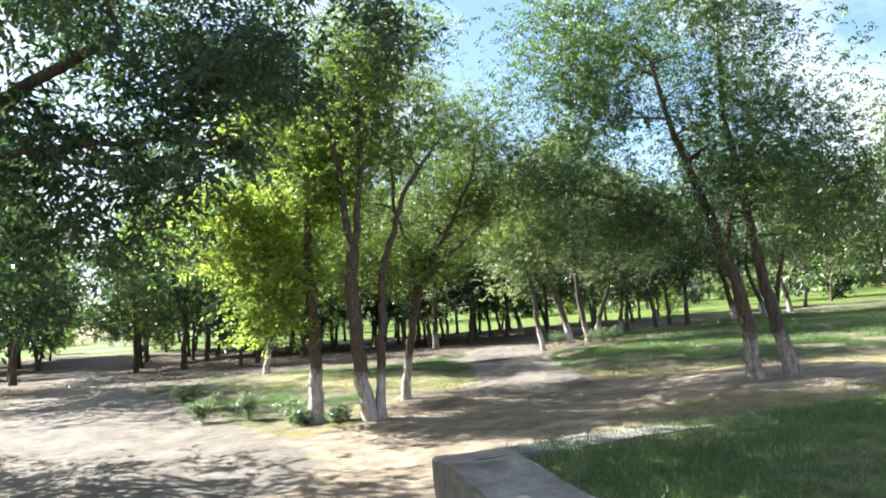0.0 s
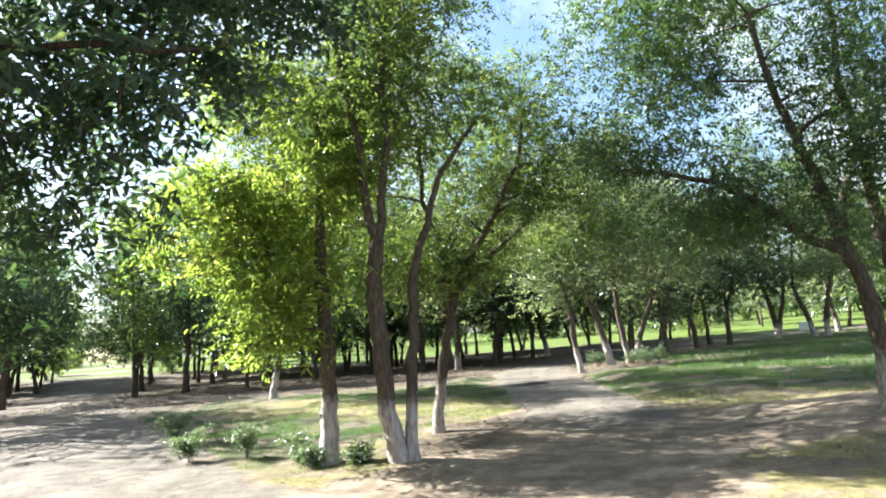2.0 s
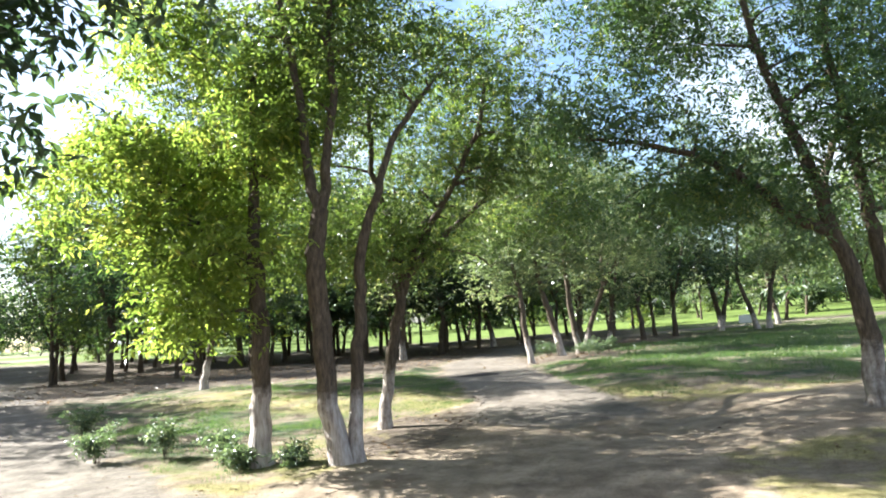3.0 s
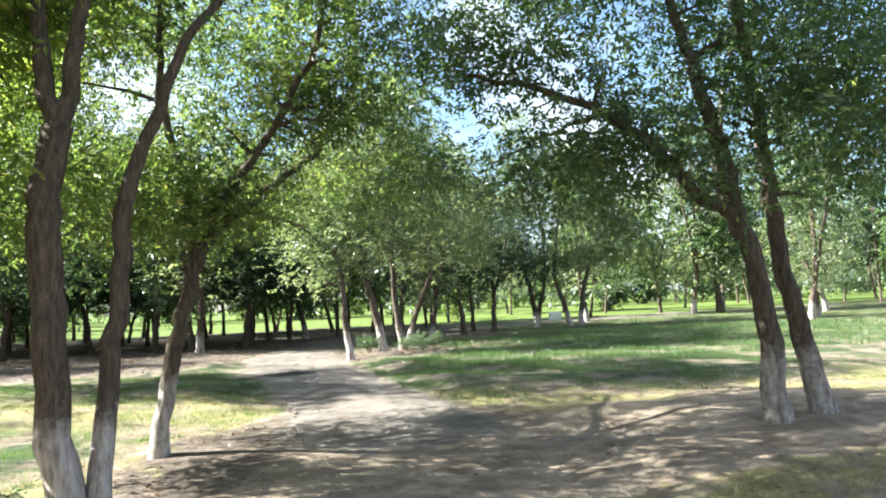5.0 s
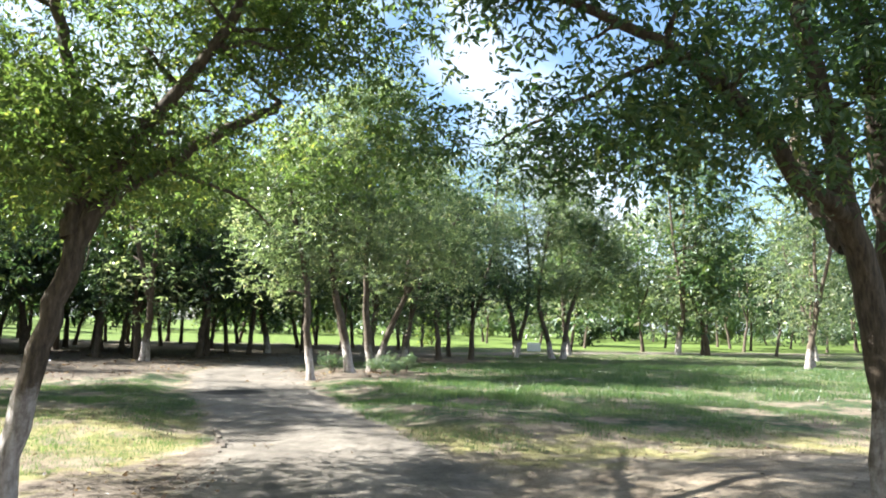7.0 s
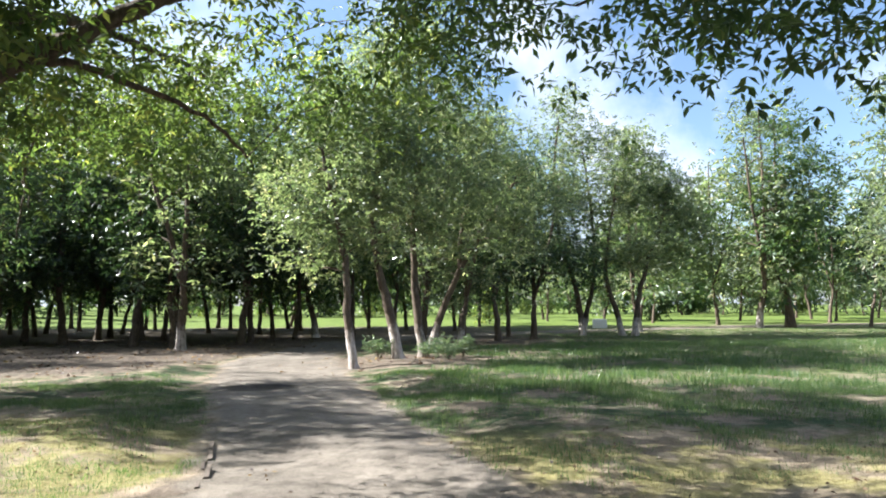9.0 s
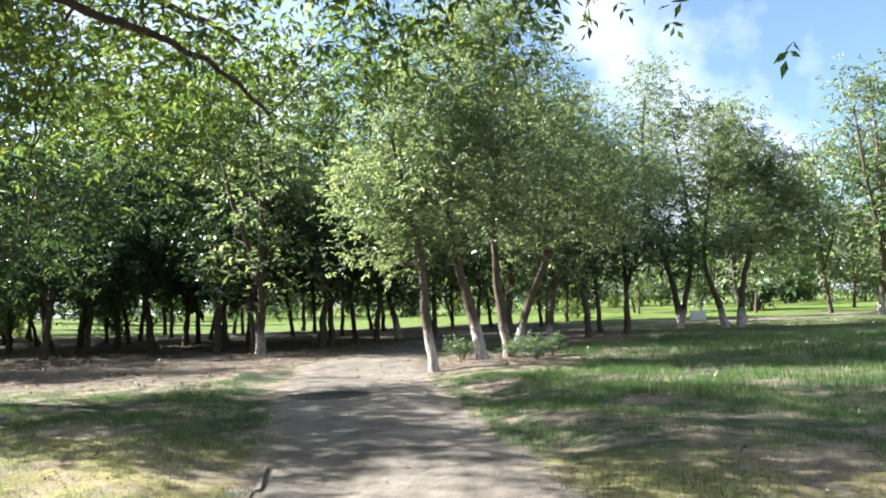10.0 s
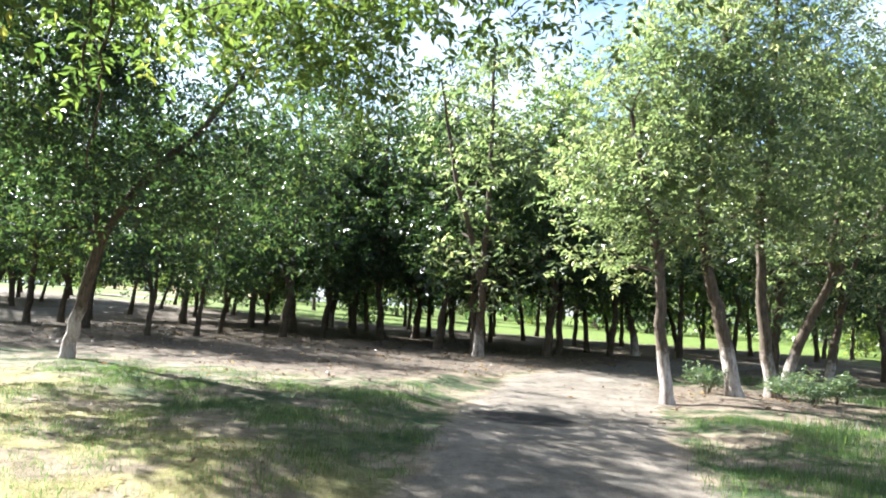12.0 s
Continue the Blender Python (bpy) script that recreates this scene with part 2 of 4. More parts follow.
def masks(x, y):
    d_road = np.minimum(seg_dist(x, y, ROAD_LEFT), seg_dist(x, y, PATH_MAIN))
    d_dirt = np.minimum(np.minimum(seg_dist(x, y, LANE), seg_dist(x, y, APPROACH)), seg_dist(x, y, WEST))
    road = smooth(0.35, -0.35, d_road)
    dirt = smooth(0.5, -0.5, d_dirt)
    forest = smooth(-1.5, -3.0, x - 0.25 * (y - 24)) * smooth(20.5, 25.0, y) * smooth(60, 54, y)
    forest = np.maximum(forest, smooth(-9, -13, x) * smooth(54, 46, y) * smooth(17, 22, y))
    forest = np.maximum(forest, smooth(3.2, 1.5, np.hypot(x - 3.2, y - 26.3) * 1.0))
    forest = np.maximum(forest, smooth(30, 36, y) * smooth(14, 8, x) * smooth(60, 54, y))
    forest = np.maximum(forest, smooth(0.9, 0.1, seg_dist(x, y, [(-0.7, 10.6, 0.3), (-0.2, 12.6, 0.5), (0.75, 14.3, 0.25)])))
    grass = np.clip(1 - np.maximum(dirt, forest * 0.85), 0, 1)
    grass = grass * (1 - road)
    dry = 0.42 * smooth(3.5, 0.0, d_dirt) + 0.12
    dry = dry + 0.35 * smooth(2.2, 0.2, np.abs(y - 15.6 + 0.25 * x)) * smooth(14, 4, np.abs(x - 5)) * (x > 2)
    # dry straw laid along the sunlit band, so its pale tone adds to the light
    dry = dry + 0.45 * smooth(2.6, 1.2, np.abs(y - 15.4 + 0.45 * x)) * smooth(1.2, 0.2, x) * smooth(-9, -6, x)
    dry = dry - 0.25 * smooth(54, 60, y)
    return road, grass, forest, dry


def lawn_mask(x, y):
    return np.clip(smooth(53, 58, y) + 0.38 * smooth(6, 12, x) * smooth(17, 23, y) + smooth(-28, -34, x), 0, 1)


gx, gy = axis(-16, 22, 0.32, 1800), axis(-6, 40, 0.32, 1800)
GX, GY = np.meshgrid(gx, gy)
flat_x, flat_y = GX.ravel(), GY.ravel()
nx, ny = len(gx), len(gy)
ii = (np.arange(ny - 1)[:, None] * nx + np.arange(nx - 1)[None, :]).ravel()
m_road, m_grass, m_forest, m_dry = masks(flat_x, flat_y)
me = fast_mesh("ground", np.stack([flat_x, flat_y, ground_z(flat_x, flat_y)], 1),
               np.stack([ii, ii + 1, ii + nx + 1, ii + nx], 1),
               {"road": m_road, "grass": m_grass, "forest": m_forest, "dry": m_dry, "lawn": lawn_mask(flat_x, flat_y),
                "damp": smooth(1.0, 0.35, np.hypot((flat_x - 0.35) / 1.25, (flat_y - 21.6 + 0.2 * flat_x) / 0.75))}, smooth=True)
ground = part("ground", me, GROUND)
tagged(ground, "dusty earth paths between patchy turf and leaf litter", "ground", kind="structure")


def gz(x, y):
    return float(ground_z(np.array([x]), np.array([y]))[0])


# ---- low retaining wall with its raised lawn ----
WALL_TOP = 0.60


def prism(outline, z0, z1, bevel=0.0):
    bm = bmesh.new()
    lo = [bm.verts.new((x, y, z0)) for x, y in outline]
    f = bm.faces.new(lo)
    top = bmesh.ops.extrude_face_region(bm, geom=[f])["geom"]
    for v in top:
        if isinstance(v, bmesh.types.BMVert):
            v.co.z = z1
    bmesh.ops.recalc_face_normals(bm, faces=bm.faces)
    if bevel:
        es = [e for e in bm.edges if any(v.co.z > z1 - 0.01 for v in e.verts)]
        bmesh.ops.bevel(bm, geom=es, offset=bevel, segments=2, affect="EDGES")
    return bm


def roughen(bm, amount, cuts=1.0, seed=3):
    for _ in range(4):
        es = [e for e in bm.edges if e.calc_length() > cuts]
        if not es:
            break
        bmesh.ops.subdivide_edges(bm, edges=es, cuts=1)
    bmesh.ops.triangulate(bm, faces=bm.faces)
    for v in bm.verts:
        v.co += amount * noise.noise_vector(v.co * 3.1 + Vector((seed, 0, 0)))
    return bm


CORNER = Vector((1.13, 3.25))
ARM_A = Vector((0.928, 0.372))       # along the lane
ARM_B = Vector((0.368, -0.930))      # along the approach
wall = tagged(new("retaining_wall"), "low weathered concrete retaining wall with a broken corner", "wall")
wall["kind"] = "structure"


def wall_piece(start, along, length, across, width, seed, parent, name, top=WALL_TOP):
    a = start
    b = start + along * length
    pts = [a, b, b + across * width, a + across * width]
    return part(name, roughen(prism([(p.x, p.y) for p in pts], -0.15, top, 0.02), 0.028, 0.22, seed), CONCRETE, parent)


wall_piece(CORNER + ARM_B * 0.48, ARM_B, 3.0, Vector((0.93, 0.368)), 0.66, 1, wall, "wall_block")
wall_piece(CORNER + ARM_B * 3.49, ARM_B, 3.2, Vector((0.93, 0.368)), 0.66, 2, wall, "wall_block")
wall_piece(CORNER + ARM_B * 6.70, ARM_B, 4.0, Vector((0.93, 0.368)), 0.66, 3, wall, "wall_block")
wall_piece(CORNER, ARM_A, 2.6, Vector((0.372, -0.928)), 0.45, 4, wall, "wall_block", WALL_TOP - 0.02)
wall_piece(CORNER + ARM_A * 2.61, ARM_A, 3.0, Vector((0.372, -0.928)), 0.45, 5, wall, "wall_block", WALL_TOP - 0.12)
wall_piece(CORNER + ARM_A * 5.62, ARM_A, 9.0, Vector((0.372, -0.928)), 0.45, 6, wall, "wall_block", WALL_TOP - 0.12)


def in_terrace(x, y):
    dx, dy = x - CORNER.x, y - CORNER.y
    u = dx * ARM_A.x + dy * ARM_A.y
    v = dx * ARM_B.x + dy * ARM_B.y
    return u, v


tu, tv = np.meshgrid(np.linspace(0.62, 14.6, 60), np.linspace(0.06, 14, 60))
tx = CORNER.x + tu * ARM_A.x + tv * ARM_B.x
ty = CORNER.y + tu * ARM_A.y + tv * ARM_B.y
tz = WALL_TOP - 0.05 + 0.02 * np.sin(tx * 3) * np.cos(ty * 2.2) + 0.03 * smooth(0.3, 3, tu)
ii = (np.arange(59)[:, None] * 60 + np.arange(59)[None, :]).ravel()
one = np.ones(3600)
me = fast_mesh("terrace", np.stack([tx.ravel(), ty.ravel(), tz.ravel()], 1), np.stack([ii, ii + 60, ii + 61, ii + 1], 1),
               {"road": one * 0, "grass": one, "forest": one * 0, "dry": one * 0.0, "lawn": one * 0.5}, smooth=True)
tagged(part("raised_lawn", me, GROUND), "raised shady lawn held by the low wall", "lawn", kind="structure")

# ---- trees ----


class Wood:
    """Collects round limbs into one mesh."""

    def __init__(self):
        self.v, self.f, self.w = [], [], []

    def tube(self, pts, radii, sides=7, white=0.0, flare=False, lime=1.0):
        pts = [Vector(p) for p in pts]
        base = len(self.v)
        ref = Vector((0.31, 0.95, 0.05)).normalized()
        for i, p in enumerate(pts):
            d = (pts[min(i + 1, len(pts) - 1)] - pts[max(i - 1, 0)]).normalized()
            a = d.cross(ref).normalized()
            b = d.cross(a)
            for k in range(sides):
                t = 2 * math.pi * k / sides
                r = radii[i] * (1 + 0.10 * math.sin(3 * t + p.z * 2.0) + (0.25 * max(0, math.sin(4 * t + 1)) if flare and i == 0 else 0))
                self.v.append(p + a * (r * math.cos(t)) + b * (r * math.sin(t)))
                self.w.append(lime * max(0.0, min(1.0, 0.5 + (white - p.z) * 1.6)) if white else 0.0)
        for i in range(len(pts) - 1):
            for k in range(sides):
                k2 = (k + 1) % sides
                self.f.append((base + i * sides + k, base + i * sides + k2, base + (i + 1) * sides + k2, base + (i + 1) * sides + k))

    def mesh(self, name):
        return fast_mesh(name, np.array([tuple(v) for v in self.v]), np.array(self.f), {"white": self.w}, smooth=True)


def resample(pts, n, wobble, rng):
    """A smooth line through the points, with a little wander."""
    pts = [Vector(p) for p in pts]
    out = []
    m = len(pts) - 1
    for i in range(n + 1):
        s = i / n * m
        k = min(int(s), m - 1)
        t = s - k
        p0, p1, p2, p3 = pts[max(k - 1, 0)], pts[k], pts[k + 1], pts[min(k + 2, m)]
        q = 0.5 * ((2 * p1) + (p2 - p0) * t + (2 * p0 - 5 * p1 + 4 * p2 - p3) * t * t + (3 * p1 - p0 - 3 * p2 + p3) * t ** 3)
        if 0 < i:
            q = q + Vector((rng.gauss(0, wobble), rng.gauss(0, wobble), rng.gauss(0, wobble)))
        out.append(q)
    return out


def leaf_cloud(name, centers, spread, count, size, rng, droop=0.45, leaflets=5):
    """Sprigs of folded leaflets scattered round the twig ends."""
    n = count
    centers = np.asarray(centers)
    pick = rng.integers(0, len(centers), n)
    tone = rng.random(len(centers)) * 0.6 - 0.05
    pos = centers[pick] + rng.normal(0, 1, (n, 3)) * np.asarray(spread)
    phi = rng.random(n) * 2 * np.pi
    tilt = rng.normal(-droop, 0.45, n)
    d = np.stack([np.cos(phi), np.sin(phi), tilt], 1)
    d /= np.linalg.norm(d, axis=1, keepdims=True)
    side = np.cross(d, np.array([0, 0, 1.0]) + rng.normal(0, 0.35, (n, 3)))
    side /= np.linalg.norm(side, axis=1, keepdims=True) + 1e-6
    up = np.cross(side, d)
    vs, rs = [], []
    for j in range(leaflets):
        along = (j // 2 + 0.4) * 0.62 * size
        sgn = 0 if j == leaflets - 1 else (1 if j % 2 else -1)
        ld = d * (1.0 if sgn == 0 else 0.55) + side * (0.85 * sgn) + up * rng.normal(-0.25, 0.3, (n, 1)) + rng.normal(0, 0.18, (n, 3))
        ld /= np.linalg.norm(ld, axis=1, keepdims=True)
        ls = np.cross(ld, up + rng.normal(0, 0.5, (n, 3)))
        ls /= np.linalg.norm(ls, axis=1, keepdims=True) + 1e-6
        lu = np.cross(ls, ld)
        L = size * rng.uniform(0.75, 1.25, (n, 1))
        p0 = pos + d * along
        vs.append(np.stack([p0, p0 + ld * L * 0.45 + ls * L * 0.20 + lu * L * 0.07, p0 + ld * L - lu * L * 0.06, p0 + ld * L * 0.45 - ls * L * 0.20 + lu * L * 0.07], 1))
        r = np.clip(tone[pick] + rng.random(n) * 0.42 + (rng.random(n) > 0.97) * 0.4, 0, 1)
        rs.append(np.repeat(r[:, None], 4, 1))
    v = np.concatenate(vs).reshape(-1, 3)
    r = np.concatenate(rs).ravel()
    q = np.arange(0, len(v), 4)
    f = np.concatenate([np.stack([q, q + 1, q + 2], 1), np.stack([q, q + 2, q + 3], 1)])
    return fast_mesh(name, v, f, {"rnd": r})


def grow(name, label, stems, blobs, leaf, seed, clusters=120, sprigs=4000, size=0.1, spread=0.38, white=1.0, origin=(0, 0), droop=0.45, leaflets=5, sides=9, category="tree", joined=False, lime=0.88):
    """A tree: stems are (points, start radius, end radius) in metres; blobs are crown masses (x, y, z, across, up)."""
    rng, nr = random.Random(seed), np.random.default_rng(seed)
    base = Vector((origin[0], origin[1], gz(*origin)))
    tree = tagged(new(name), label, category)
    tree.location = base
    nodes, rad = [], []
    trunk = Wood()
    for k, (pts, r0, r1) in enumerate(stems):
        line = resample([Vector(p) - Vector((base.x, base.y, 0)) for p in pts], 4 * len(pts), 0.015, rng)
        n = len(line)
        radii = [r0 + (r1 - r0) * i / (n - 1) for i in range(n)]
        grounded = line[0].z < 0.4
        if grounded:
            line[0].z = -0.12
            radii[0] *= 1.28
            radii[1] *= 1.08
        trunk.tube(line, radii, sides, white if grounded else 0, flare=grounded, lime=lime)
        for i in range(n // 3 if grounded else 0, n):
            nodes.append(line[i])
            rad.append(radii[i])
    part("trunk", trunk.mesh("trunk"), BARK, tree, "whitewashed at the foot" if white else "")
    vol = [(b[3] ** 2 * b[4]) ** 0.65 for b in blobs]
    targets = []
    while len(targets) < clusters:
        b = rng.choices(blobs, vol)[0]
        u = Vector((rng.gauss(0, 1), rng.gauss(0, 1), rng.gauss(0, 1))).normalized() * rng.random() ** 0.4
        p = Vector((b[0] - base.x + u.x * b[3], b[1] - base.y + u.y * b[3], b[2] + u.z * b[4]))
        if noise.noise(p * 0.55 + Vector((seed, 0, 0))) > -0.22:
            targets.append(p)
    pool = np.array([tuple(p) for p in nodes])
    targets.sort(key=lambda p: float(np.min(np.linalg.norm(pool - np.array(tuple(p)), axis=1))))
    owner = [-1] * len(nodes)
    limbs = []
    centers = []
    for p in targets:
        arr = np.array([tuple(q) for q in nodes])
        d = np.linalg.norm(arr - np.array(tuple(p)), axis=1) + 0.9 * np.maximum(0, arr[:, 2] - p.z) + 0.25 * np.maximum(0, 0.03 - np.array(rad)) * 20
        k = int(np.argmin(d))
        a, r = nodes[k], min(rad[k] * 0.62, 0.055)
        r = max(r, 0.008 * size / 0.1)
        gap = (p - a).length
        mid = a.lerp(p, 0.5) + Vector((rng.gauss(0, 0.08), rng.gauss(0, 0.08), 0.10 + rng.gauss(0, 0.06))) * gap
        steps = max(3, min(7, int(gap / 0.4)))
        line = resample([a, mid, p], steps, 0.02 * min(gap, 2), rng)
        radii = [r * (1 - 0.72 * i / steps) for i in range(steps + 1)]
        own = owner[k]
        if own < 0 or joined:
            if joined and limbs:
                own = 0
            else:
                own = len(limbs)
                limbs.append(Wood())
        limbs[own].tube(line, radii, 5 if r > 0.02 else 3)
        for i in range(1, steps + 1):
            nodes.append(line[i])
            rad.append(radii[i])
            owner.append(own)
        centers.append(tuple(p))
        if gap > 0.9:
            centers.append(tuple(line[-2]))
    for wood in limbs:
        ob = part("branch", wood.mesh("branch"), BARK, tree)
        if joined:
            ob["kind"] = "stuff"
    part("crown", leaf_cloud("crown", centers, (spread, spread, spread * 0.8), sprigs, size, nr, droop, leaflets), leaf, tree)
    return tree


ASH = "with pinnate green leaves"
box_elder = grow("tree", "box elder, whitewashed trunk, sunlit yellow-green crown hanging low", [
    ([(-2.20, 10.0, 0), (-2.19, 10.0, 0.9), (-2.14, 10.0, 1.9), (-2.18, 10.0, 2.8), (-2.19, 10.1, 3.7), (-2.18, 10.3, 5.4)], 0.155, 0.05),
    ([(-2.17, 10.0, 2.5), (-2.8, 10.1, 3.1), (-3.6, 10.2, 3.9)], 0.07, 0.03)],
    [(-4.0, 10.0, 3.9, 1.3, 1.1), (-2.9, 9.7, 2.5, 0.8, 0.9), (-3.3, 10.6, 4.1, 1.6, 1.3), (-2.9, 9.9, 2.1, 0.8, 0.5), (-2.4, 10.9, 5.4, 1.2, 1.2),
     # rear masses, y above 11.5, are added to shade the earth beside the trunks
     (-4.9, 10.2, 3.3, 0.7, 0.7), (-3.2, 10.8, 6.2, 1.3, 1.0), (-4.0, 11.6, 4.2, 1.1, 0.8), (-3.7, 12.0, 3.0, 0.9, 0.5), (-4.5, 12.3, 3.5, 0.9, 0.5), (-2.1, 9.5, 3.0, 0.7, 0.7), (-1.8, 9.9, 4.4, 0.6, 0.6)],
    LEAF_MAPLE, 11, 220, 6600, 0.115, 0.25, 1.05, (-2.2, 10.0))
grow("tree", "twin-stemmed tree, whitewashed feet, trunk forking high", [
    ([(-1.00, 9.6, 0), (-1.19, 9.6, 0.9), (-1.24, 9.6, 1.9), (-1.23, 9.6, 2.65), (-1.15, 9.65, 3.26)], 0.145, 0.11),
    ([(-1.16, 9.65, 3.2), (-1.32, 9.75, 3.8), (-1.38, 9.8, 4.7), (-1.55, 9.8, 5.9), (-1.7, 9.9, 7.2)], 0.085, 0.03),
    ([(-1.14, 9.65, 3.2), (-1.05, 9.75, 3.85), (-0.94, 9.8, 4.7), (-0.92, 9.8, 5.8), (-0.8, 9.9, 7.0)], 0.08, 0.03),
    ([(-0.84, 9.62, 0), (-0.85, 9.85, 0.97), (-0.75, 9.9, 1.9), (-0.68, 9.9, 2.7), (-0.42, 9.9, 3.4), (-0.2, 10.1, 4.2), (0.3, 10.4, 5.0)], 0.10, 0.035)],
    [(-1.8, 10.2, 6.6, 1.6, 1.3), (-1.1, 10.0, 6.0, 1.2, 1.0), (-1.1, 10.4, 4.8, 0.9, 0.7), (0.2, 10.5, 5.4, 1.0, 0.9), (-0.5, 10.2, 7.4, 1.5, 0.8)],
    LEAF_GREEN, 12, 180, 5400, 0.088, 0.30, 0.86, (-1.0, 9.6))
grow("tree", "leaning ash tree, whitewashed foot, limbs arching over the path", [
    ([(-0.92, 12.3, 0), (-0.77, 12.3, 1.0), (-0.58, 12.3, 1.9), (-0.38, 12.4, 2.5), (-0.05, 12.75, 2.9), (0.5, 13.1, 3.4), (1.1, 13.7, 4.0)], 0.11, 0.045),
    ([(-0.55, 12.3, 2.2), (-0.62, 12.5, 3.2), (-0.9, 12.6, 4.3), (-0.9, 12.6, 5.6)], 0.09, 0.03),
    ([(-0.3, 12.4, 2.8), (0.3, 12.1, 3.6), (0.9, 11.9, 4.6), (1.2, 11.8, 5.6)], 0.07, 0.025),
    ([(-0.2, 12.5, 3.0), (-0.2, 13.6, 3.5), (-0.1, 14.8, 3.8), (0.3, 16.2, 4.0)], 0.06, 0.02),
    ([(0.0, 12.8, 2.95), (0.35, 13.2, 2.95), (0.75, 13.6, 2.85), (1.05, 14.0, 2.65)], 0.028, 0.010),
    ([(-0.85, 15.3, 3.4), (-1.15, 15.5, 2.9), (-1.2, 15.55, 2.45), (-1.26, 15.55, 2.08)], 0.012, 0.005),
    ([(-1.0, 15.2, 3.3), (-1.08, 15.3, 2.8), (-1.05, 15.34, 2.35)], 0.010, 0.004)],
    [(0.3, 11.8, 5.5, 1.5, 1.2), (-0.6, 12.8, 3.4, 1.0, 0.7), (1.2, 13.0, 4.5, 1.4, 0.9), (0.6, 12.6, 4.3, 1.3, 0.8), (2.0, 14.0, 3.9, 1.1, 0.7),
     (-1.1, 12.6, 3.3, 1.0, 0.6), (-0.6, 12.0, 4.8, 1.4, 0.8), (-0.3, 15.2, 3.5, 1.1, 0.7), (1.1, 14.5, 3.9, 0.9, 0.6), (-1.5, 14.9, 3.3, 1.0, 0.55),
     (0.6, 16.4, 3.75, 1.2, 0.45), (-0.5, 16.8, 3.5, 1.0, 0.45), (1.7, 16.6, 4.0, 0.9, 0.35), (-3.4, 14.2, 3.3, 1.2, 0.6), (-3.6, 13.3, 3.9, 1.2, 0.7), (-2.2, 13.4, 3.0, 1.0, 0.45),
     (-0.6, 11.8, 3.0, 0.7, 0.4), (0.1, 12.3, 3.3, 0.7, 0.4), (-1.4, 12.0, 2.95, 0.8, 0.45), (-1.6, 14.8, 4.4, 1.5, 0.9), (2.0, 12.2, 5.2, 1.1, 0.6), 
     (-2.5, 13.8, 4.7, 1.5, 0.9), (-2.0, 12.6, 5.9, 1.4, 0.9), (-3.2, 15.0, 5.4, 1.5, 1.0), (-0.4, 14.0, 5.4, 1.4, 0.8), (1.1, 12.0, 6.0, 1.2, 0.8),
     # two high masses added, mostly out of view, to shade the ground at right
     (-1.2, 15.2, 8.4, 1.6, 0.8), (-0.5, 15.6, 6.6, 1.4, 0.7)],
    LEAF_GREEN, 13, 520, 18000, 0.082, 0.29, 1.05, (-0.92, 12.3), lime=0.68)
grow("tree", "tall multi-stemmed ash, whitewashed feet, long limb over the path", [
    ([(5.99, 10.53, 0.00), (5.97, 10.53, 0.99), (5.86, 10.53, 1.82), (5.66, 10.53, 2.43), (5.49, 10.53, 3.25), (5.23, 10.53, 4.12), (5.00, 10.53, 4.90), (4.79, 10.44, 6.11)], 0.14, 0.04),
    ([(6.72, 10.66, 0.00), (6.54, 10.75, 1.07), (6.42, 10.79, 1.83), (6.31, 10.79, 2.77), (6.23, 10.79, 3.74), (6.09, 10.79, 5.07), (6.18, 10.88, 6.46)], 0.135, 0.04),
    ([(5.66, 10.49, 2.34), (5.20, 10.40, 2.51), (4.60, 10.36, 3.08), (4.00, 10.36, 3.47), (3.23, 10.44, 3.77), (2.45, 10.62, 3.94)], 0.085, 0.02),
    ([(5.83, 10.70, 2.12), (6.09, 11.49, 2.99), (6.70, 12.18, 4.03), (7.22, 12.53, 5.07)], 0.08, 0.03),
    ([(4.00, 10.36, 3.47), (3.9, 12.2, 3.6), (3.3, 12.8, 3.3)], 0.03, 0.01)],
    [(6.27, 10.53, 5.42, 2.23, 1.77), (5.57, 10.53, 3.86, 1.77, 0.84), (4.18, 10.53, 4.55, 1.49, 1.02), (3.32, 10.88, 5.59, 1.12, 0.93), (5.23, 10.18, 4.55, 1.58, 0.93), (4.53, 10.18, 3.25, 0.74, 0.47), (4.7, 10.2, 2.75, 0.7, 0.4), (5.6, 9.95, 2.65, 0.6, 0.35), (4.0, 10.4, 3.0, 0.6, 0.35),
     (3.23, 10.36, 3.94, 1.02, 0.37), (6.96, 11.23, 3.34, 1.12, 0.84), (2.45, 10.44, 4.20, 0.74, 0.37), (3.40, 11.14, 3.60, 0.74, 0.28), (3.5, 12.4, 3.15, 0.7, 0.22), (2.6, 12.8, 3.3, 0.6, 0.2), (4.2, 12.4, 3.2, 0.5, 0.2), (7.57, 11.31, 4.55, 1.40, 1.21), (5.75, 11.31, 6.81, 1.67, 0.93),
     (4.4, 11.4, 3.2, 1.1, 0.45), (6.6, 10.2, 3.5, 1.5, 0.6), (7.8, 10.6, 3.0, 1.1, 0.5), (8.6, 11.4, 3.6, 1.1, 0.6), (3.3, 10.6, 6.7, 1.5, 0.9), (4.7, 10.5, 7.4, 1.7, 0.9), (6.2, 10.6, 7.7, 1.8, 0.9)],
    LEAF_ASH, 14, 470, 16000, 0.088, 0.30, 0.95, (5.99, 10.53), lime=0.62)
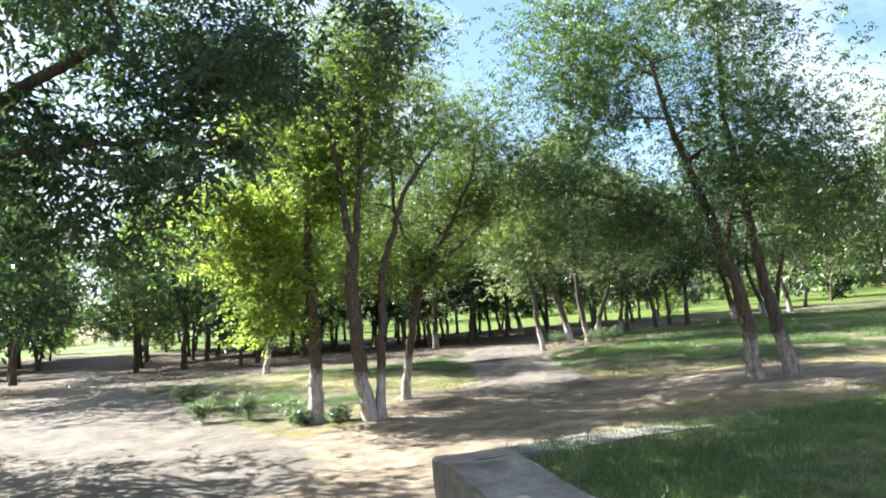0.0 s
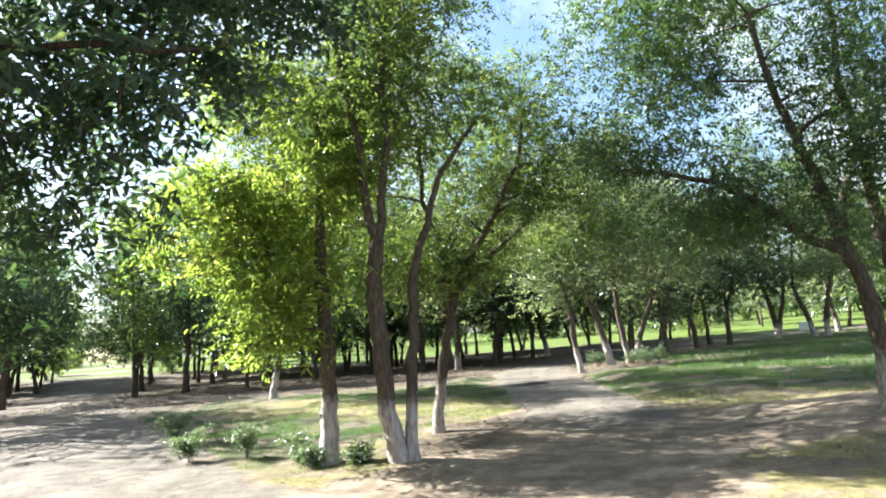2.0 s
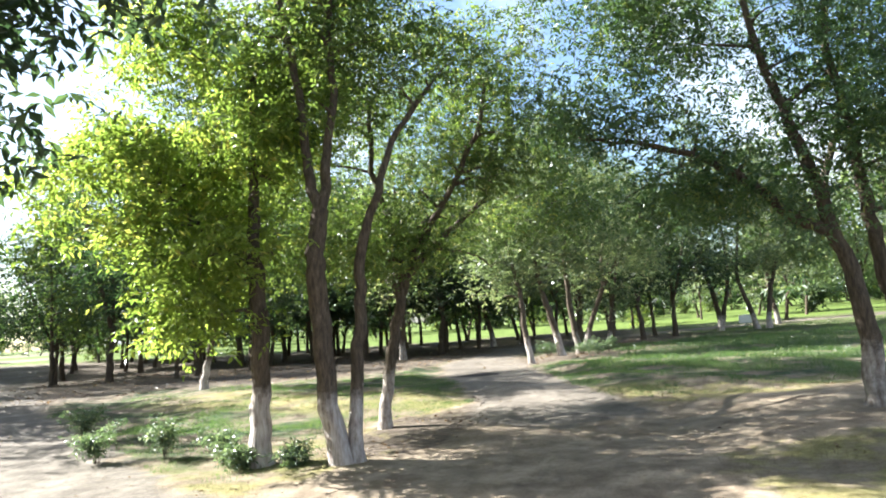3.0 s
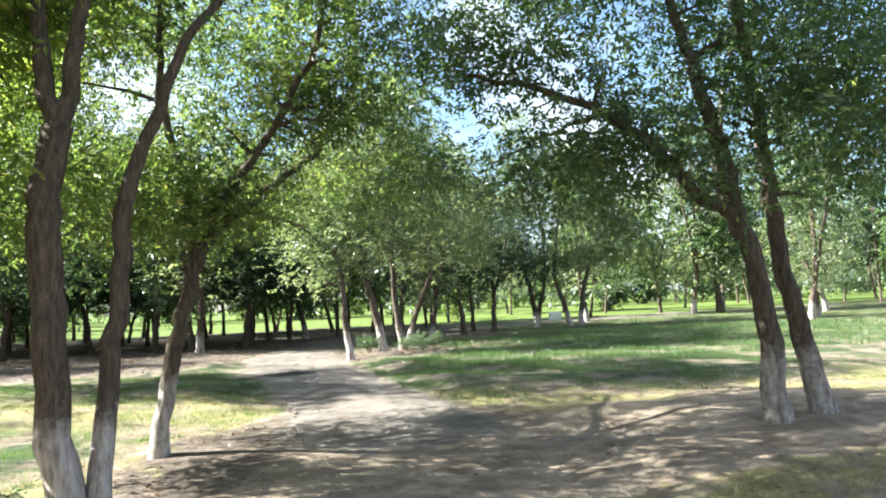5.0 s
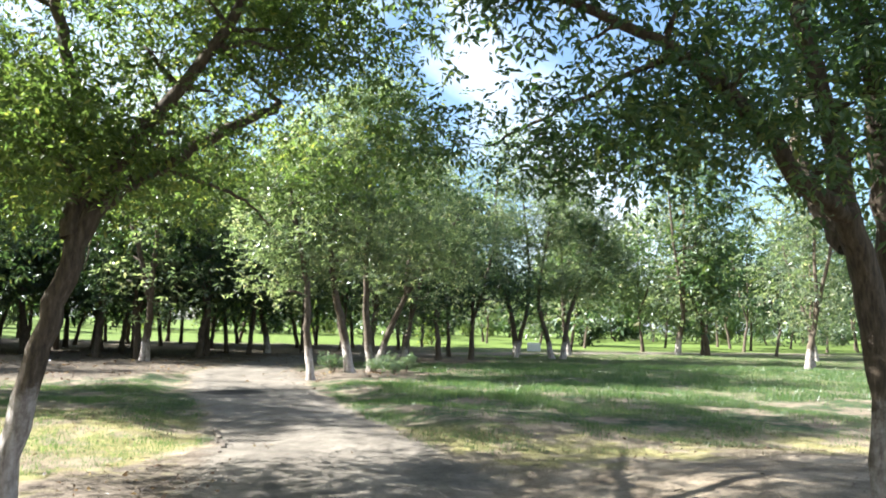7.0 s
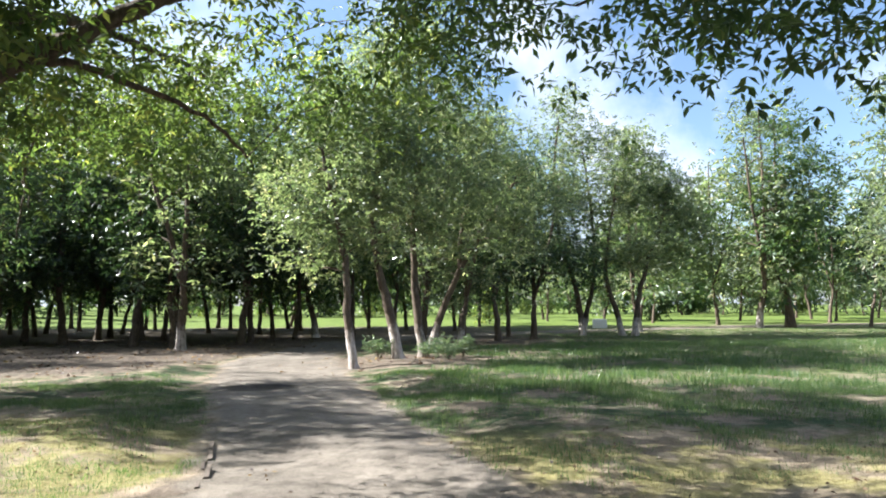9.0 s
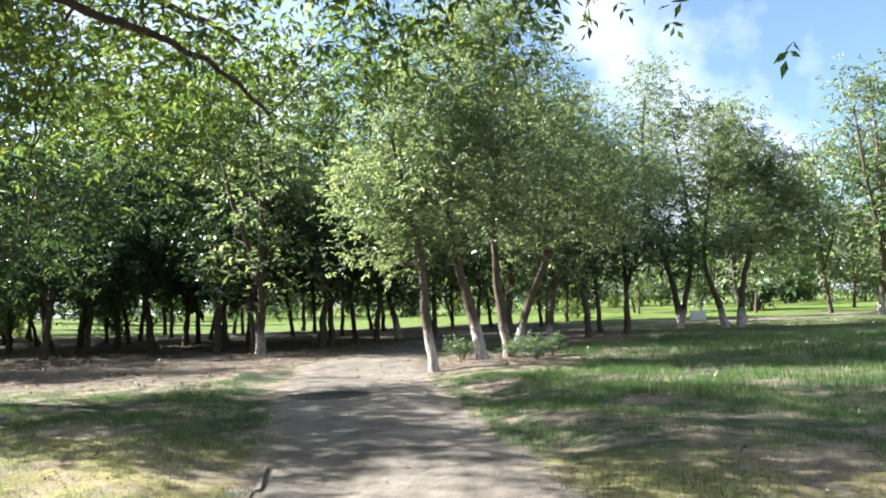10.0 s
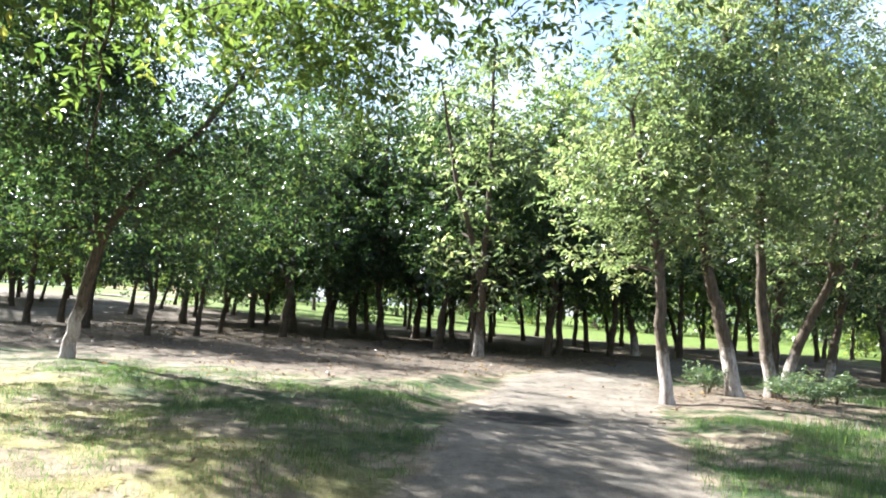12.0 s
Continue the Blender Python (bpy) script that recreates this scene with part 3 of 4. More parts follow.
grow("tree", "shady tree whose low boughs, leaves coloured for shade, hang over the approach", [
    ([(-5.6, 3.0, 0), (-5.5, 3.0, 1.2), (-5.2, 3.1, 2.4), (-4.7, 3.3, 3.4), (-3.6, 3.5, 4.3), (-2.0, 3.8, 5.2)], 0.19, 0.05),
    ([(-5.2, 3.1, 2.4), (-5.6, 2.7, 3.8), (-5.8, 2.4, 5.4), (-5.6, 2.3, 7.0)], 0.11, 0.04),
    ([(-4.4, 3.35, 3.6), (-3.2, 3.3, 3.8), (-2.0, 3.6, 3.9), (-1.0, 4.0, 3.9)], 0.06, 0.02)],
    [(-2.2, 3.5, 4.7, 1.5, 1.0), (-2.8, 3.5, 3.6, 0.8, 0.6), (-0.9, 4.2, 4.8, 1.0, 0.6), (-1.4, 4.0, 3.6, 0.9, 0.45), (0.2, 4.2, 5.0, 0.8, 0.5),
     (-4.6, 3.0, 5.0, 1.8, 1.3), (-5.6, 2.6, 6.8, 2.2, 1.4), (-3.0, 3.4, 6.4, 1.8, 1.2), (-4.0, 3.6, 3.4, 1.0, 0.6),
     # masses above z 5 are added out of view to shade the raised lawn
     (-2.6, 4.2, 4.0, 1.0, 0.6), (-1.7, 4.4, 4.1, 0.9, 0.5), (-3.2, 4.5, 3.1, 0.8, 0.5), (-2.4, 4.9, 3.4, 0.8, 0.45), (-2.4, 5.0, 7.2, 1.9, 0.9), (-1.0, 3.6, 6.4, 1.4, 0.7), (-3.5, 5.5, 8.6, 2.2, 1.1), (-4.5, 6.5, 7.2, 1.8, 1.1), (-3.0, 7.0, 7.8, 2.0, 1.0), (-1.2, 5.4, 5.2, 1.1, 0.5), (-1.8, 6.4, 5.9, 1.1, 0.5)],
    LEAF_BOUGH_SHADED, 15, 330, 11000, 0.12, 0.25, 1.0, (-5.6, 3.0))
grow("tree", "group of leaning elm stems, grey-green crown, whitewashed feet", [
    ([(2.22, 25.0, 0), (2.07, 25.0, 1.06), (1.96, 25.0, 2.62), (1.68, 25.0, 3.95), (1.4, 25.0, 5.2)], 0.12, 0.035),
    ], [(2.0, 25.6, 4.0, 1.5, 1.7), (0.6, 26.0, 4.3, 1.1, 1.3), (1.6, 25.9, 6.2, 1.5, 1.3), (1.2, 25.8, 2.7, 1.0, 0.5)],
    LEAF_ELM, 16, 115, 2900, 0.125, 0.32, 0.95, (2.22, 25.0), 0.3, lime=0.75)
grow("tree", "leaning grey-green elm with a whitewashed foot", [
    ([(3.40, 26.2, 0), (3.16, 26.2, 1.12), (2.86, 26.2, 2.26), (2.7, 26.3, 3.6), (2.9, 26.4, 5.4), (3.1, 26.4, 7.6)], 0.145, 0.04)],
    [(2.6, 26.0, 6.4, 1.9, 1.7), (3.6, 26.2, 4.6, 2.0, 1.5), (3.0, 26.4, 8.2, 1.4, 1.1)],
    LEAF_ELM, 17, 115, 2900, 0.125, 0.32, 0.95, (3.40, 26.2), 0.3, lime=0.72)
grow("tree", "tall upright elm, brown trunk, silvery green crown", [
    ([(4.15, 27.2, 0), (3.95, 27.2, 1.5), (3.86, 27.2, 3.4), (4.03, 27.2, 5.6), (4.1, 27.3, 8.4)], 0.13, 0.035)],
    [(4.2, 27.0, 6.0, 2.0, 1.8), (5.0, 27.2, 4.2, 1.9, 1.4), (4.2, 27.3, 8.3, 1.5, 1.3)],
    LEAF_ELM, 18, 115, 2900, 0.125, 0.32, 0.95, (4.15, 27.2), 0.3, lime=0.6)
grow("tree", "elm leaning away over the lawn, whitewashed foot", [
    ([(4.6, 29.0, 0), (4.9, 29.0, 1.14), (5.5, 29.0, 2.5), (6.2, 29.0, 3.6), (7.2, 29.0, 5.2)], 0.13, 0.035),
    ([(5.5, 29.0, 2.5), (5.6, 29.1, 3.8), (5.9, 29.1, 5.6)], 0.09, 0.03)],
    [(5.8, 28.6, 3.6, 2.2, 1.4), (7.4, 29.0, 5.0, 2.0, 1.9), (6.2, 29.0, 6.6, 1.9, 1.5)],
    LEAF_ELM, 19, 115, 2900, 0.125, 0.32, 0.95, (4.6, 29.0), 0.3, lime=0.6)
grow("tree", "leaning tree, leaves coloured for shade, with a whitewashed foot in the litter", [
    ([(-8.26, 22.14, 0.00), (-8.08, 22.14, 0.86), (-7.72, 22.14, 2.19), (-6.93, 22.14, 3.26), (-5.95, 22.49, 4.41), (-5.60, 23.38, 6.00)], 0.125, 0.035),
    ([(-7.77, 22.14, 2.10), (-8.08, 22.14, 3.52), (-8.26, 22.14, 5.12)], 0.07, 0.03)],
    [(-6.66, 21.78, 3.88, 2.09, 1.42), (-4.89, 22.67, 3.43, 1.52, 1.14), (-8.70, 21.78, 3.17, 1.52, 1.04), (-7.37, 22.14, 5.65, 2.47, 1.42), (-7.02, 22.31, 7.07, 2.47, 1.14), (-7.19, 22.31, 8.66, 2.28, 1.14), (-5.51, 23.73, 6.80, 1.90, 1.14), (-4.71, 24.44, 5.38, 1.52, 0.95), (-5.4, 22.0, 10.2, 2.3, 1.0), (-3.6, 20.8, 9.2, 1.8, 0.9), (-7.6, 21.0, 10.4, 2.0, 1.0),
     # these masses, and those above z 9, are added to shade path and lawn
     (-6.8, 20.1, 7.6, 1.9, 1.0), (-4.6, 19.6, 8.6, 1.8, 0.9), (-8.4, 20.5, 6.2, 1.7, 1.0), (-2.4, 19.4, 9.8, 1.8, 0.8), (-9.6, 20.8, 4.6, 1.4, 0.9), (-8.0, 19.5, 4.2, 1.2, 0.7), (-7.0, 19.5, 5.4, 1.3, 0.8)],
    LEAF_SHADED, 20, 340, 12500, 0.13, 0.38, 0.9, (-8.26, 22.14))


grow("tree", "broad grey-green elm with a forked whitewashed trunk on the lawn", [
    ([(13.7, 40.6, 0), (13.6, 40.6, 1.3), (13.2, 40.6, 3.0), (12.6, 40.6, 5.2), (12.4, 40.6, 8.0), (12.7, 40.6, 10.6)], 0.17, 0.04),
    ([(13.7, 40.6, 0), (14.0, 40.5, 1.4), (14.3, 40.4, 3.2), (14.2, 40.3, 6.0), (13.8, 40.3, 9.0)], 0.14, 0.04)],
    [(11.6, 40.4, 4.6, 2.0, 1.3), (13.6, 39.6, 4.2, 1.9, 1.1), (12.2, 40.4, 7.4, 2.0, 1.5), (14.2, 40.0, 7.0, 2.1, 1.6), (12.7, 40.4, 10.0, 1.6, 1.5), (13.9, 40.2, 9.6, 1.6, 1.2), (12.9, 40.4, 11.6, 0.9, 0.9)],
    LEAF_ELM, 24, 190, 4600, 0.16, 0.42, 0.9, (13.7, 40.6), 0.3, lime=0.8)
grow("tree", "spreading elm leaning over the lawn, whitewashed foot", [
    ([(15.2, 39.2, 0), (14.8, 39.2, 1.4), (14.4, 39.2, 2.8), (14.6, 39.2, 4.6), (15.0, 39.2, 7.2)], 0.15, 0.04),
    ([(15.7, 39.0, 0), (15.9, 39.0, 1.6), (16.4, 39.0, 3.4), (17.2, 39.0, 5.4), (17.6, 39.0, 7.4)], 0.15, 0.04)],
    [(15.4, 38.6, 4.0, 1.9, 1.1), (17.4, 38.8, 4.6, 1.9, 1.3), (16.2, 39.0, 6.8, 2.0, 1.5), (18.0, 39.0, 6.9, 1.5, 1.2), (15.6, 39.2, 8.8, 1.6, 1.1), (18.9, 39.0, 5.6, 1.0, 0.8)],
    LEAF_ELM, 25, 170, 4000, 0.16, 0.40, 0.9, (15.2, 39.2), 0.3, lime=0.8)


def plain_tree(seed, tall, wide, leaf, sprigs, size, clusters, label, lean=0.3, clear=2.0, white=0.9, r=0.15, fork=True):
    """One of the grove's ordinary trees, built at the origin."""
    rng = random.Random(seed)
    lx, ly = rng.uniform(-lean, lean), rng.uniform(-lean, lean)
    stems = [([(0, 0, 0), (lx * 0.5, ly * 0.5, clear * 0.6), (lx, ly, clear), (lx * 1.3, ly * 1.2, tall * 0.55), (lx * 1.2, ly, tall * 0.92)], r, 0.03)]
    if fork:
        a = rng.uniform(0, 6.28)
        stems.append(([(lx, ly, clear), (lx + math.cos(a) * wide * 0.3, ly + math.sin(a) * wide * 0.3, tall * 0.5), (lx + math.cos(a) * wide * 0.5, ly + math.sin(a) * wide * 0.5, tall * 0.78)], r * 0.6, 0.03))
    blobs = []
    for k in range(8):
        a = rng.uniform(0, 6.28)
        h = clear + (tall - clear) * (k + 0.9) / 8.6
        w = wide * (0.55 if k == 0 else 1.0 - 0.55 * (k / 7.0) ** 2)
        q = rng.uniform(0.2, 0.62) * w
        blobs.append((lx + q * math.cos(a), ly + q * math.sin(a), h, w * 0.52, (tall - clear) * 0.15))
    return grow("tree", label, stems, blobs, leaf, seed, clusters, sprigs, size, 0.15 * wide + 0.08, white, (0, 0), 0.3, 5, 7, joined=True, lime=0.7)


# ---- the grove, with added shade trees ----
def set_down(kinds, spots, seed, group):
    rng = random.Random(seed)
    for i, (x, y, *rest) in enumerate(spots):
        src = kinds[rng.randrange(len(kinds))] if not rest else kinds[rest[0] % len(kinds)]
        s = rng.uniform(0.85, 1.12) * (rest[1] if len(rest) > 1 else 1.0)
        c = copy_thing(src, pose(x, y, gz(x, y), 0, 0, rng.uniform(0, 360)))
        c.scale = (s, s, s * rng.uniform(0.92, 1.1))
        tagged(c, group=group)


MID = [plain_tree(31, 10.2, 3.2, LEAF_ELM, 1000, 0.215, 76, "grey-green elm with a whitewashed foot", r=0.16),
       plain_tree(32, 10.8, 3.0, LEAF_ASH, 1000, 0.215, 76, "slightly leaning ash tree in the grove", 0.5, 2.3, 0),
       plain_tree(33, 8.8, 3.2, LEAF_SHADED, 1000, 0.215, 76, "leafy tree with a crooked trunk, leaves coloured for shade", 0.6, 1.8, 0),
       plain_tree(34, 9.8, 2.7, LEAF_GREEN, 1000, 0.215, 70, "slender box elder with a thin trunk", 0.4, 2.2, 0, fork=False, r=0.12)]
FAR = [plain_tree(41, 10.5, 3.3, LEAF_ELM, 330, 0.52, 34, "grove tree with a thin dark trunk", 0.4, 2.3, 0, 0.13),
       plain_tree(42, 11.5, 3.0, LEAF_SHADED, 330, 0.52, 34, "dark grove tree with a thin trunk", 0.4, 2.5, 0, 0.13),
       plain_tree(43, 9.6, 3.4, LEAF_ASH, 330, 0.52, 34, "leafy grove tree with a forked trunk", 0.5, 2.1, 0, 0.12)]
for k, t in enumerate(MID + FAR):
    t.location = (-4.0 * k, -26 - 2.0 * (k % 3), gz(-4.0 * k, -26))

set_down(MID, [(17.8, 43.0, 0, 1.0), (4.9, 33.2, 2), (6.0, 31.8, 0, 0.9), (6.8, 35.5, 2), (8.5, 36.5, 2), (10.5, 38.0, 2),
               (-15.8, 29.8, 2, 1.2), (-20.6, 33.3, 2), (-18.5, 30.0, 3), (-3.3, 32.5, 0), (-1.8, 36.0, 2), (-1.7, 38.0, 3), (0.1, 39.0, 2), (0.9, 41.6, 0),
               (-4.2, 36.3, 2), (-3.8, 33.8, 2), (-7.4, 42.8, 2), (-8.6, 41.1, 2), (-6.3, 39.3, 2), (-10.9, 36.8, 2), (-14.4, 43.5, 2), (24.4, 32.0, 0), (27.5, 35.2, 0),
               (28.0, 47.8, 0, 1.25), (30.1, 47.5, 1, 1.25), (35.2, 55.0, 0, 1.2), (33.0, 41.0, 0, 1.2), (-9.2, 43.1, 3), (-13.5, 48.3, 1), (-15.4, 46.0, 0),
               # several here are added to shade the ground, some never in view
               (-12.5, 6.4, 2), (-8.6, 6.0, 2, 1.1), (-17.6, 19.6, 2, 1.1), (-19.8, 22.0, 1, 1.0), (-15.2, 16.0, 2, 1.0), (-11.0, -1.5, 0), (-26.0, 25.0, 1), (-11.0, 34.0, 2), (-23.0, 27.0, 2, 1.1), (-12.5, 31.2, 2, 0.66), (-12.2, 28.6, 2, 0.7), (-13.5, 33.8, 2, 0.66), (-13.0, 38.0, 2, 1.2), (-9.0, 38.2, 2, 1.15), (-16.5, 40.2, 2, 1.2), (-5.6, 35.6, 2, 1.0), (-29.4, 33.4, 2, 1.2), (-33.6, 39.4, 2, 1.2), (-37.8, 45.2, 2, 1.2), (-26.5, 31.0, 1, 1.15), (-22.0, 36.0, 2, 1.1), (-19.0, 38.5, 2, 1.1), (-22.0, 10.5, 1), (12.0, -3.0, 1), (-6.0, -8.0, 2), (-34.5, 60.0, 2, 1.1), (-28.5, 63.0, 2, 1.15), (-37.0, 66.0, 1, 1.2), (-32.0, 74.0, 2, 1.2), (-40.0, 73.0, 2, 1.2)],
         5, "grove trees")
wood_spots = []
rng = random.Random(8)


def join_far(name, label, category, kinds, spots, seed):
    """Trees too far off to tell apart, joined by part: one object of kind stuff."""
    rng = random.Random(seed)
    ob = tagged(new(name), label, category, kind="stuff")
    got = {}
    for x, y in spots:
        src = kinds[rng.randrange(len(kinds))]
        turn, s = rng.uniform(0, 6.283), rng.uniform(0.85, 1.15)
        c, q = math.cos(turn) * s, math.sin(turn) * s
        for ch in src:
            v, f, a, mat, key = ch
            w = np.stack([v[:, 0] * c - v[:, 1] * q + x, v[:, 0] * q + v[:, 1] * c + y, v[:, 2] * s + gz(x, y)], 1)
            got.setdefault((key, mat), []).append((w, f, a))
    for (key, mat), rows in got.items():
        base, vs, fs, av = 0, [], [], []
        for w, f, a in rows:
            vs.append(w)
            fs.append(f + base)
            av.append(a)
            base += len(w)
        o = part(key, fast_mesh(key, np.concatenate(vs), np.concatenate(fs), {"white" if key == "trunk" else "rnd": np.concatenate(av)}), bpy.data.materials[mat], ob)
        o["kind"] = "stuff"
    return ob


def taken(tree):
    """The arrays of a tree's trunk and crown; the tree itself is taken away."""
    out = []
    for ch in list(tree.children):
        me = ch.data
        n = len(me.polygons[0].vertices)
        v, f = np.empty(len(me.vertices) * 3), np.empty(len(me.loops), dtype=np.int32)
        me.vertices.foreach_get("co", v)
        me.loops.foreach_get("vertex_index", f)
        key = "crown" if "rnd" in me.attributes else "trunk"
        a = np.empty(len(me.vertices))
        me.attributes["rnd" if key == "crown" else "white"].data.foreach_get("value", a)
        out.append((v.reshape(-1, 3), f.reshape(-1, n), a, me.materials[0].name, key))
        bpy.data.objects.remove(ch)
    bpy.data.objects.remove(tree)
    return out


def clear_of(x, y, gap):
    d = min(float(seg_dist(np.array(x), np.array(y), ROAD_LEFT)), float(seg_dist(np.array(x), np.array(y), PATH_MAIN)))
    return d > 1.2 and all((x - a) ** 2 + (y - b) ** 2 > gap * gap for a, b in wood_spots)


for _ in range(6000):
    x, y = rng.uniform(-48, 12), rng.uniform(40, 57)
    if clear_of(x, y, 3.1) and len(wood_spots) < 62:
        wood_spots.append((x, y))
n1 = len(wood_spots)
for _ in range(6000):
    x, y = rng.uniform(-120, 120), rng.uniform(82, 125)
    if clear_of(x, y, 6.0) and len(wood_spots) < n1 + 70:
        wood_spots.append((x, y))
n2 = len(wood_spots)
for _ in range(3000):
    x, y = rng.uniform(20, 75), rng.uniform(48, 75)
    if clear_of(x, y, 5.0) and len(wood_spots) < n2 + 26:
        wood_spots.append((x, y))
n3 = len(wood_spots)
for _ in range(4000):
    x, y = rng.uniform(-70, -33), rng.uniform(-8, 42)
    if clear_of(x, y, 5.0) and len(wood_spots) < n3 + 30:
        wood_spots.append((x, y))
set_down(FAR, [q for q in wood_spots if q[1] < 80], 9, "far grove")
EDGE = [plain_tree(51, 9.5, 4.2, LEAF_ELM, 240, 0.78, 26, "broad leafy tree at the edge of the park", 0.4, 0.9, 0, 0.16),
        plain_tree(52, 11.5, 4.0, LEAF_ASH, 240, 0.78, 26, "tall leafy tree at the edge of the park", 0.4, 0.9, 0, 0.16)]
edge_spots = [(-106, 152), (-99, 150), (-113, 148), (-93, 146), (-101, 158)]
for k in range(16):
    edge_spots.append((-82 + rng.uniform(-6, 6), -10 + 100 * (k + rng.uniform(-0.3, 0.3)) / 15))
for k in range(46):
    edge_spots.append((-150 + 300 * (k + rng.uniform(-0.3, 0.3)) / 45, 128 + rng.uniform(-6, 6)))
for k in range(20):
    edge_spots.append((-105 + rng.uniform(-5, 5), 5 + 120 * (k + rng.uniform(-0.3, 0.3)) / 19))
for k in range(16):
    edge_spots.append((105 + rng.uniform(-5, 5), 20 + 105 * (k + rng.uniform(-0.3, 0.3)) / 15))
SHRUB = [plain_tree(61, 3.2, 1.9, LEAF_SHADED, 260, 0.30, 26, "dark low shrub under the far trees", 0.2, 0.35, 0, 0.05),
         plain_tree(62, 2.6, 2.1, LEAF_GREEN, 260, 0.30, 26, "low leafy shrub under the far trees", 0.2, 0.3, 0, 0.05)]
shrub_spots = [(-110 + 200 * (k + rng.uniform(-0.4, 0.4)) / 33, 100 + rng.uniform(-10, 16)) for k in range(34)]
shrub_spots += [(-72 + rng.uniform(-16, 10), 0 + 80 * (k + rng.uniform(-0.4, 0.4)) / 19) for k in range(20)]
shrub_spots += [(-26.0, 57.5), (-19.0, 58.2), (-33.0, 58.0), (-46.0, 60.0), (14.0, 62.0), (30.0, 66.0)]
join_far("far_shrubs", "low leafy shrubs along the far edge of the park", "shrubs", [taken(t) for t in SHRUB], [q for q in shrub_spots if clear_of(q[0], q[1], 0.0)], 12)
edge_spots += [q for q in wood_spots if q[1] > 80]
join_far("far_woods", "dense green woods closing the park in the distance", "woods", [taken(t) for t in EDGE], [q for q in edge_spots if float(seg_dist(np.array(q[0]), np.array(q[1]), ROAD_LEFT)) > 1.5], 10)

# ---- grass, litter and weeds ----


def blades(name, label, spots, height, width, material, seed, per=9, spread=0.09, lean=0.5):
    """Tufts of grass blades, each blade one slim pointed face."""
    nr = np.random.default_rng(seed)
    base = np.repeat(np.asarray(spots), per, 0)
    n = len(base)
    base[:, :2] += nr.normal(0, spread, (n, 2))
    phi = nr.random(n) * 2 * np.pi
    h = height * nr.uniform(0.45, 1.25, n)
    out = np.stack([np.cos(phi), np.sin(phi)], 1) * (nr.random(n) * lean * h)[:, None]
    ang = nr.random(n) * 2 * np.pi
    w = np.stack([np.cos(ang), np.sin(ang)], 1) * (width * nr.uniform(0.6, 1.3, n))[:, None]
    a = np.concatenate([base[:, :2] - w, base[:, 2:] - 0.02], 1)
    b = np.concatenate([base[:, :2] + w, base[:, 2:] - 0.02], 1)
    d = np.concatenate([base[:, :2] + out, base[:, 2:] + (h * 0.95)[:, None]], 1)
    v = np.stack([a, b, d], 1).reshape(-1, 3)
    f = np.arange(len(v)).reshape(-1, 3)
    r = np.repeat(np.clip(nr.normal(0.45, 0.25, n), 0, 1), 3)
    return tagged(part(name, fast_mesh(name, v, f, {"rnd": r}), material), label, "grass", kind="stuff")


def scatter(n, x0, x1, y0, y1, keep, seed):
    nr = np.random.default_rng(seed)
    x, y = nr.uniform(x0, x1, n), nr.uniform(y0, y1, n)
    clump = np.array([noise.noise(Vector((a * 0.9, b * 0.9, seed))) for a, b in zip(x, y)])
    road, grass, forest, dry = masks(x, y)
    p = keep(x, y, road, grass, forest, dry) * np.clip(0.35 + 2.2 * clump, 0.02, 1)
    u, w = in_terrace(x, y)
    ok = (nr.random(n) < p) & ~((u > -0.05) & (w > -0.05) & (u < 15))
    x, y = x[ok], y[ok]
    return np.stack([x, y, ground_z(x, y)], 1)


blades("turf_grass", "short patchy grass in the shade", scatter(16000, -6.5, 0.8, 13, 22, lambda x, y, r, g, f, d: (g > 0.55) * (0.35 + 0.65 * (d < 0.4)), 1), 0.055, 0.0028, GRASS, 1, 12, 0.07, 0.7)
blades("turf_grass", "short grass under the trees", scatter(7000, -10, 0, 9, 24, lambda x, y, r, g, f, d: (g > 0.55) * 0.8, 6), 0.065, 0.004, GRASS, 31, 9, 0.09, 0.7)
blades("turf_grass", "thin patchy lawn beside the path", scatter(20000, 2.5, 11, 14, 23, lambda x, y, r, g, f, d: (g > 0.55) * (0.2 + 0.5 * smooth(15, 21, y + 0.2 * x)), 2), 0.085, 0.0034, GRASS, 2, 11, 0.08, 0.7)
blades("turf_grass", "rough lawn grass", scatter(16000, 4, 24, 19, 34, lambda x, y, r, g, f, d: (g > 0.6) * 0.9, 5), 0.16, 0.007, GRASS, 32, 8, 0.14, 0.7)
blades("turf_grass", "distant lawn grass", scatter(6000, 6, 34, 30, 48, lambda x, y, r, g, f, d: (g > 0.6) * 1.0, 3), 0.11, 0.010, GRASS, 3, 7, 0.2, 0.7)
blades("dry_grass", "sparse straw-coloured dry grass", scatter(12000, -9, 9, 7.5, 19, lambda x, y, r, g, f, d: (g > 0.25) * smooth(0.2, 0.5, d), 4), 0.04, 0.0024, DRYGRASS, 4, 10, 0.07, 0.8)
nr = np.random.default_rng(6)
tuv = np.stack([nr.uniform(0.7, 8.5, 8000), nr.uniform(0.04, 7, 8000)], 1)
txy = np.stack([CORNER.x + tuv[:, 0] * ARM_A.x + tuv[:, 1] * ARM_B.x, CORNER.y + tuv[:, 0] * ARM_A.y + tuv[:, 1] * ARM_B.y, np.full(8000, WALL_TOP - 0.04)], 1)
blades("lawn_grass", "lush shaded grass of the raised lawn", txy, 0.085, 0.0038, GRASS, 5, 11, 0.09, 1.1)


